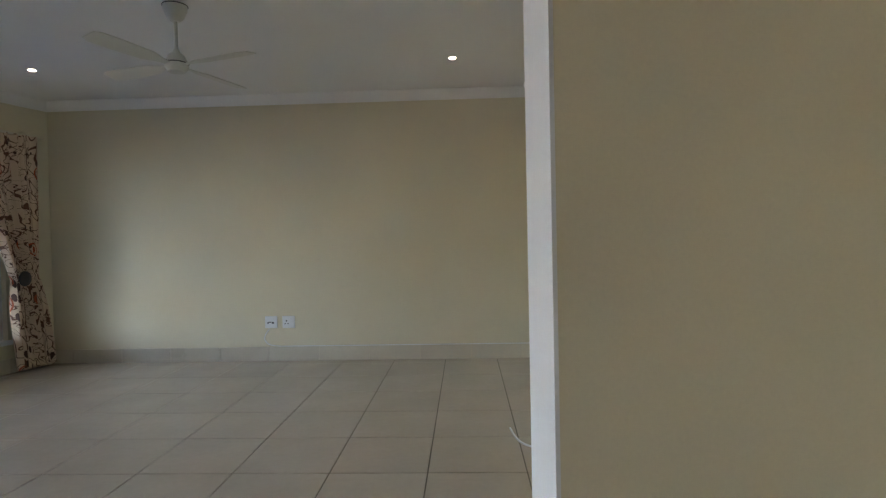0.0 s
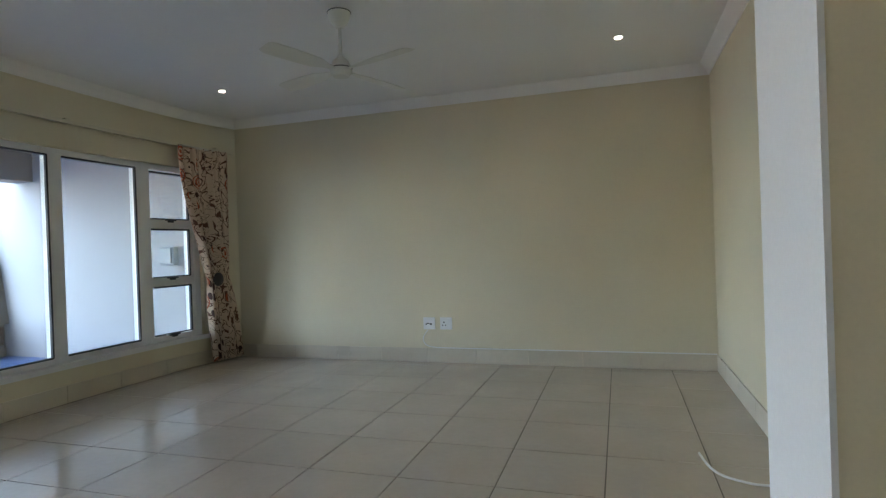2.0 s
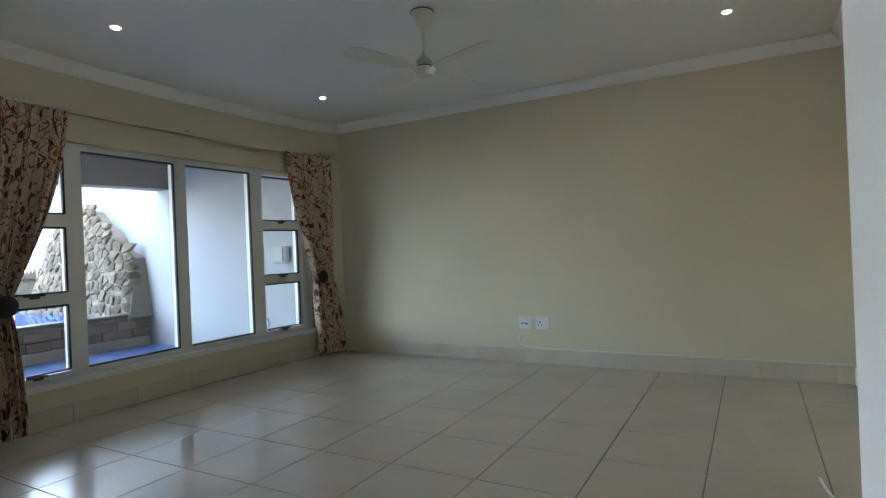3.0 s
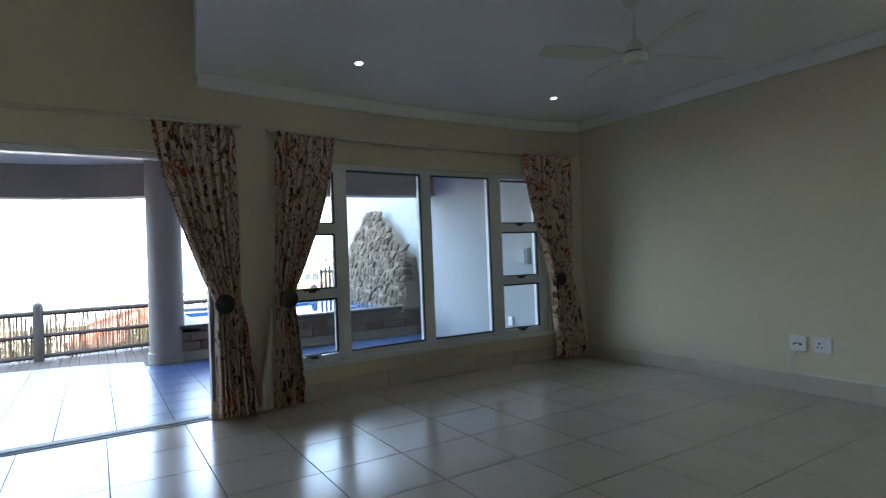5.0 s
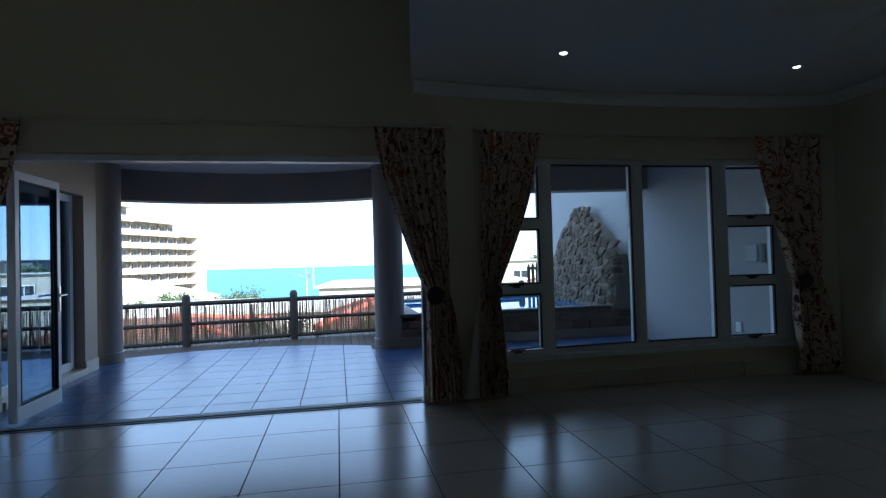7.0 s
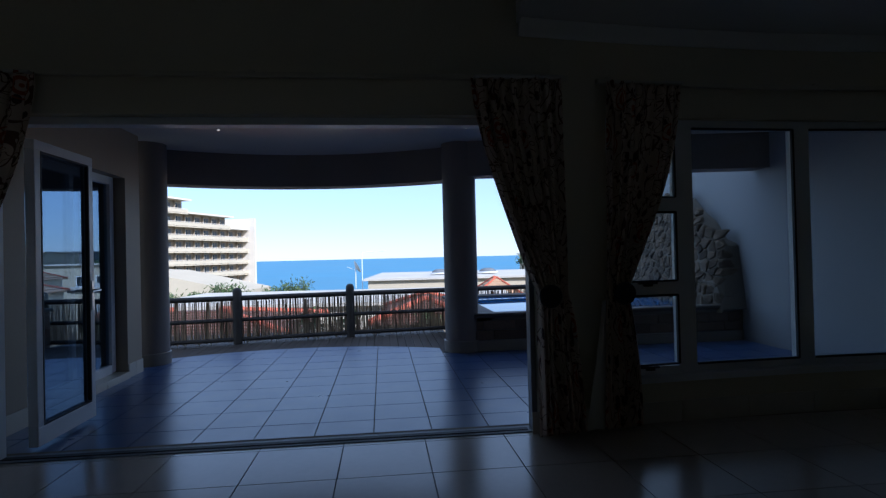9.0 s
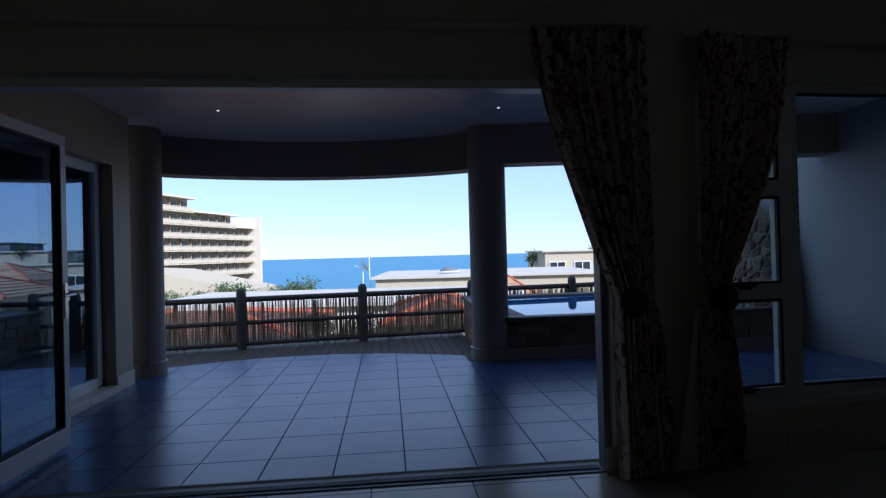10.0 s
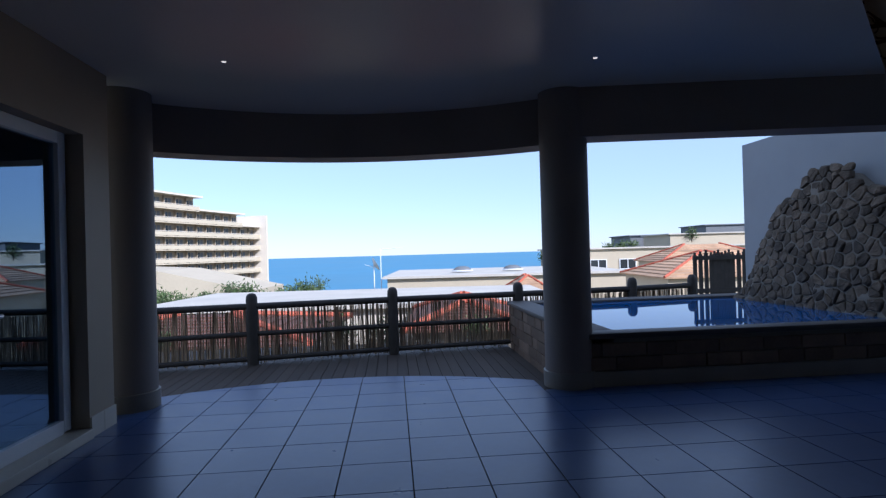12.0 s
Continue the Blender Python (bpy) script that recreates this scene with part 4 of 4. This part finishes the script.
for k in range(4):
    bm = bmesh.new()
    pts = []
    for r, half, th in ((0.06, 0.018, 0.006), (0.12, 0.026, 0.004), (0.2, 0.055, 0.004), (0.4, 0.062, 0.004), (0.52, 0.06, 0.004), (0.56, 0.045, 0.003)):
        tilt = radians(11)
        pts.append([bm.verts.new((r, s * half * math.cos(tilt), -0.362 + s * half * math.sin(tilt) + q * th)) for s, q in ((-1, -0.5), (1, -0.5), (1, 0.5), (-1, 0.5))])
    for a, b_ in zip(pts, pts[1:]):
        for i in range(4):
            bm.faces.new((a[i], a[(i + 1) % 4], b_[(i + 1) % 4], b_[i]))
    bm.faces.new(pts[0][::-1])
    bm.faces.new(pts[-1])
    bmesh.ops.recalc_face_normals(bm, faces=bm.faces)
    bmesh.ops.transform(bm, matrix=pose(0, 0, 0, 0, 0, -61 + 42 + 90 * k), verts=bm.verts)
    part("blade", bm, M_FANW, fan)


# ---- downlights ----
def downlight(x, y, z, r, lamp, label):
    ob = empty("downlight", label, "downlight", "ceiling downlights", at=(x, y, z))
    part("rim", bm_lathe([(r, 0.02), (r * 1.02, -0.004), (r * 1.3, -0.006), (r * 1.36, -0.002), (r * 1.36, 0.004)], 24), M_WHITE, ob, "white rim", True)
    part("bulb", bm_lathe([(r * 0.98, -0.004), (r * 0.9, -0.008), (r * 0.4, -0.011)], 20), lamp, ob, "lit bulb", True)
    return ob


for x, y in ((-2.72, 3.34), (-2.78, 5.335), (0.64, 5.39)):
    downlight(x, y, CEIL, 0.024, M_LAMP, "small lit round ceiling downlight")
for x, y in ((-6.06, -0.215), (-5.955, 2.39)):
    downlight(x, y, PCEIL, 0.015, M_LAMP2, "small dim round downlight in the terrace ceiling")


# ---- sockets, cables, boxes ----
def socket(x, label, slots):
    ob = empty("wall_socket", label, "socket", "wall sockets", at=(x, YN, 0.385))
    part("plate", bm_box(-0.062, -0.012, -0.06, 0.062, 0.0, 0.06, bevel=0.005), M_WHITE, ob)
    for (a, c, w, h) in slots:
        part("slot", bm_box(a - w, -0.0135, c - h, a + w, -0.0115, c + h), M_GASKET, ob, "dark socket opening")
    part("switch", bm_box(0.012, -0.018, 0.018, 0.03, -0.012, 0.042, bevel=0.003), M_WHITE, ob)
    return ob


socket(-1.225, "white aerial socket with dark openings above the skirting", [(-0.012, 0.0, 0.014, 0.004), (0.018, -0.006, 0.01, 0.008), (-0.03, -0.008, 0.006, 0.006)])
socket(-1.05, "white three-pin power socket above the skirting", [(-0.02, 0.012, 0.006, 0.007), (-0.034, -0.016, 0.005, 0.005), (-0.004, -0.016, 0.005, 0.005)])


def cable(label, points, r, mat):
    """A loose cable along a smooth line."""
    cu = bpy.data.curves.new("white_cable", "CURVE")
    cu.dimensions, cu.bevel_depth, cu.bevel_resolution = "3D", r, 2
    sp = cu.splines.new("NURBS")
    sp.points.add(len(points) - 1)
    for p, q in zip(sp.points, points):
        p.co = (*q, 1)
    sp.use_endpoint_u, sp.order_u = True, 3
    cu.materials.append(mat)
    return tagged(new("white_cable", cu), label, "cable")


cable("thin white cable lying on the floor tiles", [(0.965, 4.33, 0.007), (0.97, 4.28, 0.006), (0.985, 4.16, 0.006), (1.02, 4.06, 0.006), (1.10, 4.00, 0.006), (1.19, 3.97, 0.006), (1.31, 3.96, 0.02)], 0.006, M_WHITE)
cable("white cable along the top of the skirting", [(-1.24, YN - 0.012, 0.32), (-1.30, YN - 0.03, 0.25), (-1.27, YN - 0.02, 0.17), (-1.18, YN - 0.014, 0.147), (-1.0, YN - 0.014, 0.1455), (0.2, YN - 0.014, 0.1455), (XE - 0.01, YN - 0.014, 0.1455)], 0.005, M_WHITE)

box_mat = material("grey_plastic_box", (0.30, 0.33, 0.34), 0.5, vary=0.06, bump=0.05)
iso = empty("wall_box", "grey plastic box with a cover on the boundary wall", "switch box", at=(-4.10, YB, 1.145))
part("body", bm_box(-0.10, -0.07, -0.10, 0.10, 0.0, 0.10, bevel=0.012), box_mat, iso)
part("cover", bm_box(-0.085, -0.085, -0.08, 0.07, -0.07, 0.085, bevel=0.006), box_mat, iso, "hinged cover")
sock = empty("outdoor_socket", "small white outdoor socket low on the boundary wall", "socket", at=(-4.42, YB, 0.34))
part("plate", bm_box(-0.04, -0.025, -0.055, 0.04, 0.0, 0.055, bevel=0.006), M_WHITE, sock)

# ---- outdoor plants, aerials, rooftop details ----
def shrub(name, label, x, y, z, size, leaves, seed, blade=(0.02, 0.10), mat=M_LEAF, spread=1.0):
    """A stem with limbs and many single leaves in uneven clumps."""
    ob = empty(name, label, "plant", at=(x, y, z))
    rnd = random.Random(seed)
    stem = bm_tube((0, 0, 0), (0, 0, size * 0.5), 0.05 * size, 0.025 * size, 7)
    tips = []
    for k in range(7):
        a = rnd.uniform(0, 6.28)
        tip = Vector((math.cos(a) * size * 0.4 * spread * rnd.uniform(0.4, 1), math.sin(a) * size * 0.4 * spread * rnd.uniform(0.4, 1), size * rnd.uniform(0.5, 0.9)))
        bm_tube((0, 0, size * rnd.uniform(0.1, 0.4)), tip, 0.02 * size, 0.008 * size, 5, stem)
        tips.append(tip)
    part("trunk", stem, M_BARK, ob)
    verts, faces = [], []
    for k in range(leaves):
        c = rnd.choice(tips) + Vector((rnd.gauss(0, 0.15), rnd.gauss(0, 0.15), rnd.gauss(0, 0.12))) * size
        d = Vector((rnd.gauss(0, 1), rnd.gauss(0, 1), rnd.gauss(0.5, 0.8))).normalized()
        s = d.cross(Vector((rnd.gauss(0, 1), rnd.gauss(0, 1), rnd.gauss(0, 1)))).normalized()
        L, W = blade[1] * rnd.uniform(0.6, 1.3), blade[0] * rnd.uniform(0.7, 1.3)
        i = len(verts)
        verts += [c, c + d * L * 0.5 + s * W, c + d * L, c + d * L * 0.5 - s * W]
        faces.append((i, i + 1, i + 2, i + 3))
    me = bpy.data.meshes.new("crown")
    me.from_pydata([tuple(v) for v in verts], [], faces)
    me.materials.append(mat)
    crown = new("crown", me)
    crown.parent = ob
    return ob


for k, (dep, sd, z, size) in enumerate(((10.3, -1.95, -0.85, 0.75), (10.6, -1.2, -0.8, 0.7), (11.5, 0.6, -0.9, 0.6), (10.5, -5.4, -0.8, 0.6))):
    p = spot(dep, sd)
    shrub("shrub", "small dark green shrub behind the reed fence", p.x, p.y, z, size, 420, 20 + k, (0.018, 0.085))
for k, (dep, sd, z, size) in enumerate(((30, -14.5, -2.5, 1.8), (31, -13.2, -2.6, 1.6), (33, -11.8, -2.2, 1.7), (34, -9.9, -2.4, 1.6), (36, -8.9, -2.2, 1.9), (30, -15.8, -2.5, 1.7))):
    p = spot(dep, sd)
    shrub("garden_bush", "green garden bush below the hotel", p.x, p.y, z, size, 900, 40 + k, (0.035, 0.30), spread=1.5)
for k, (dep, sd, z, size) in enumerate(((50, 9.0, -0.7, 1.5), (60, 17.6, 0.3, 1.1), (62, 19.6, 0.3, 1.4), (62, 20.9, 0.3, 1.3), (60, 26.5, 1.5, 1.3))):
    p = spot(dep, sd)
    shrub("palm_tree", "dark palm tuft over the far roofs", p.x, p.y, z, size, 160, 60 + k, (0.045, 0.55), spread=0.9)

dish = empty("satellite_dish", "white satellite dish on a pole above the flat roof", "satellite dish")
p = spot(32.5, -4.0)
part("mast", bm_tube((p.x, p.y, -3), (p.x, p.y, 0.55), 0.03, sides=8), M_WHITE, dish)
bm = bm_lathe([(0.05, 0.0), (0.2, 0.03), (0.34, 0.09), (0.42, 0.15)], 24)
bmesh.ops.transform(bm, matrix=pose(p.x, p.y, 0.5, 0, 62, 100), verts=bm.verts)
part("bowl", bm, M_WHITE, dish, "", True)
part("arm", bm_tube((p.x, p.y, 0.35), (p.x - 0.3, p.y - 0.55, 0.55), 0.015, sides=6), M_WHITE, dish)
aerial = empty("tv_aerial", "thin white television aerial mast", "aerial")
p = spot(32.5, -3.6)
part("mast", bm_tube((p.x, p.y, -3), (p.x, p.y, 1.45), 0.025, sides=8), M_WHITE, aerial)
part("boom", bm_tube((p.x, p.y, 1.42), (p.x + 0.1, p.y + 1.5, 1.5), 0.015, sides=6), M_WHITE, aerial)
for k in range(6):
    part("element", bm_tube((p.x - 0.2, p.y + 0.2 + 0.22 * k, 1.43 + 0.012 * k), (p.x + 0.2, p.y + 0.2 + 0.22 * k, 1.43 + 0.012 * k), 0.008, sides=5), M_WHITE, aerial)
for sd in (1.2, 4.4):
    p = spot(36, sd)
    sk = empty("skylight", "domed skylight on the flat roof", "skylight", "roof skylights", at=(p.x, p.y, -0.1))
    part("dome", bm_lathe([(0.62, 0.0), (0.58, 0.12), (0.42, 0.24), (0.2, 0.3)], 20), M_GREYROOF, sk, "", True)
    part("kerb", bm_lathe([(0.7, 0.0), (0.7, 0.06), (0.62, 0.07)], 20), M_WHITE, sk)

# ---- skirting tiles ----
def skirting(name, label, runs):
    ob = empty(name, label, "skirting", "", "structure")
    for bm in runs:
        part("tile", bm, M_SKIRT, ob)


SK = 0.138
skirting("baseboard_north", "pale tile skirting", [bm_box(-3.6 + 0.5 * k + 0.002 - 0.15, YN - 0.011, 0, min(XE, -3.6 + 0.5 * (k + 1) - 0.002 - 0.15), YN, SK, bevel=0.002) for k in range(11) if -3.6 + 0.5 * k - 0.15 < XE])
skirting("baseboard_east", "pale tile skirting", [bm_box(XE - 0.011, YP1 + 0.5 * k + 0.002, 0, XE, min(YN - 0.012, YP1 + 0.5 * (k + 1) - 0.002), SK, bevel=0.002) for k in range(8)])
skirting("baseboard_west", "pale tile skirting under the window", [bowed(2.44 + 0.5 * k, min(YN - 0.012, 2.44 + 0.5 * (k + 1) - 0.004), 0, SK, 0.011, 0.0, 4) for k in range(8)] + [bm_box(-3.51, 2.385, 0, -3.518, 2.437, SK)])
skirting("baseboard_wing", "pale tile skirting on the wing wall", [bm_box(-6.395, -1.15, PZ, -6.23, -1.138, PZ + 0.14, bevel=0.002), bm_box(-6.226, -1.15, PZ, -6.062, -1.138, PZ + 0.14, bevel=0.002), bm_box(-4.44, -1.15, PZ, -3.76, -1.138, PZ + 0.14, bevel=0.002)])

# ---- pool wall blocks ----
def blocks(face, a0, a1, z0, z1, course, lo, hi, seed):
    rnd = random.Random(seed)
    z = z0
    while z < z1 - 0.03:
        zt = min(z1, z + course)
        a = a0 - rnd.uniform(0, lo)
        while a < a1:
            e = a + rnd.uniform(lo, hi)
            q0, q1 = max(a, a0), min(e, a1)
            if q1 - q0 > 0.03:
                out = rnd.uniform(0.0, 0.018)
                if face == "x":
                    bm = bm_box(PX1 - 0.03, q0 + 0.004, z + 0.004, PX1 - 0.012 + out, q1 - 0.004, zt - 0.004, bevel=0.008)
                else:
                    bm = bm_box(q0 + 0.004, PY0 + 0.012 - out, z + 0.004, q1 - 0.004, PY0 + 0.03, zt - 0.004, bevel=0.008)
                part("block", bm, M_BLOCK, pool)
            a = e
        z = zt


blocks("x", PY0 + 0.02, YB - 0.01, PZ + 0.135, PTOP - 0.06, 0.118, 0.22, 0.42, 5)
blocks("y", PX0 + 0.02, PX1 - 0.03, -0.27, PTOP - 0.06, 0.128, 0.20, 0.40, 6)

# ---- deck boards ----
deck = empty("deck", "weathered brown timber deck boards outside the terrace", "deck", "", "structure")
y = -4.15
while y < 2.5:
    yy = min(max(y + 0.06, -1.3), 2.3)
    xe = arc(yy, yy, 1)[0][0] + 0.05 if -1.3 <= y + 0.06 else -7.25
    part("board", bm_box(-10.75, y, -0.262, xe, y + 0.118, -0.225), M_DECK, deck)
    y += 0.124

# ---- terrace tiles ----
TP, TY0, TX0, GAP = 0.392, 0.985, -4.905, 0.0038
edge = arc(-1.3, 2.42, 18, -0.006)
terrace = bpy.data.objects["terrace_floor"]
tile_full = mesh_of("tile", bm_box(GAP, GAP, -0.008, TP - GAP, TP - GAP, 0.0), M_PTILE)
for i in range(-8, 5):
    for j in range(-6, 14):
        x0, y0 = TX0 + i * TP, TY0 + j * TP
        if x0 + TP < -7.9 or x0 > -3.76 or y0 > YB or y0 + TP < -1.25:
            continue
        sq = [(x0 + GAP, y0 + GAP), (x0 + TP - GAP, y0 + GAP), (x0 + TP - GAP, y0 + TP - GAP), (x0 + GAP, y0 + TP - GAP)]
        poly = sq
        poly = clip_poly(poly, (-3.755, -9), (-3.755, 9))
        if y0 + TP / 2 < 2.35:
            for a, b_ in zip(edge, edge[1:]):
                poly = clip_poly(poly, b_, a) if poly else poly
        else:
            poly = clip_poly(poly, (-6.72, 9), (-6.72, -9)) if poly else poly
        if len(poly) < 3:
            continue
        if poly == sq:
            ob = new("tile", tile_full)
            ob.location = (x0, y0, PZ)
        else:
            ob = new("tile", mesh_of("tile", bm_prism(poly, PZ - 0.008, PZ), M_PTILE))
        ob.parent = terrace

# ---- floor tiles ----
room_floor = bpy.data.objects["floor"]
tile_room = mesh_of("tile", bm_box(0.0034, 0.0034, -0.008, 0.4966, 0.4966, 0.0), M_TILE)
for i in range(-9, 9):
    for j in range(-13, 6):
        x0, y0 = 0.5 + 0.5 * i, 3.7 + 0.5 * j
        if x0 < -3.6:
            ob = new("tile", mesh_of("tile", bm_box(-3.606, y0 + 0.0034, -0.008, x0 + 0.4966, y0 + 0.4966, 0.0), M_TILE))
        else:
            ob = new("tile", tile_room)
            ob.location = (x0, y0, 0)
        ob.parent = room_floor
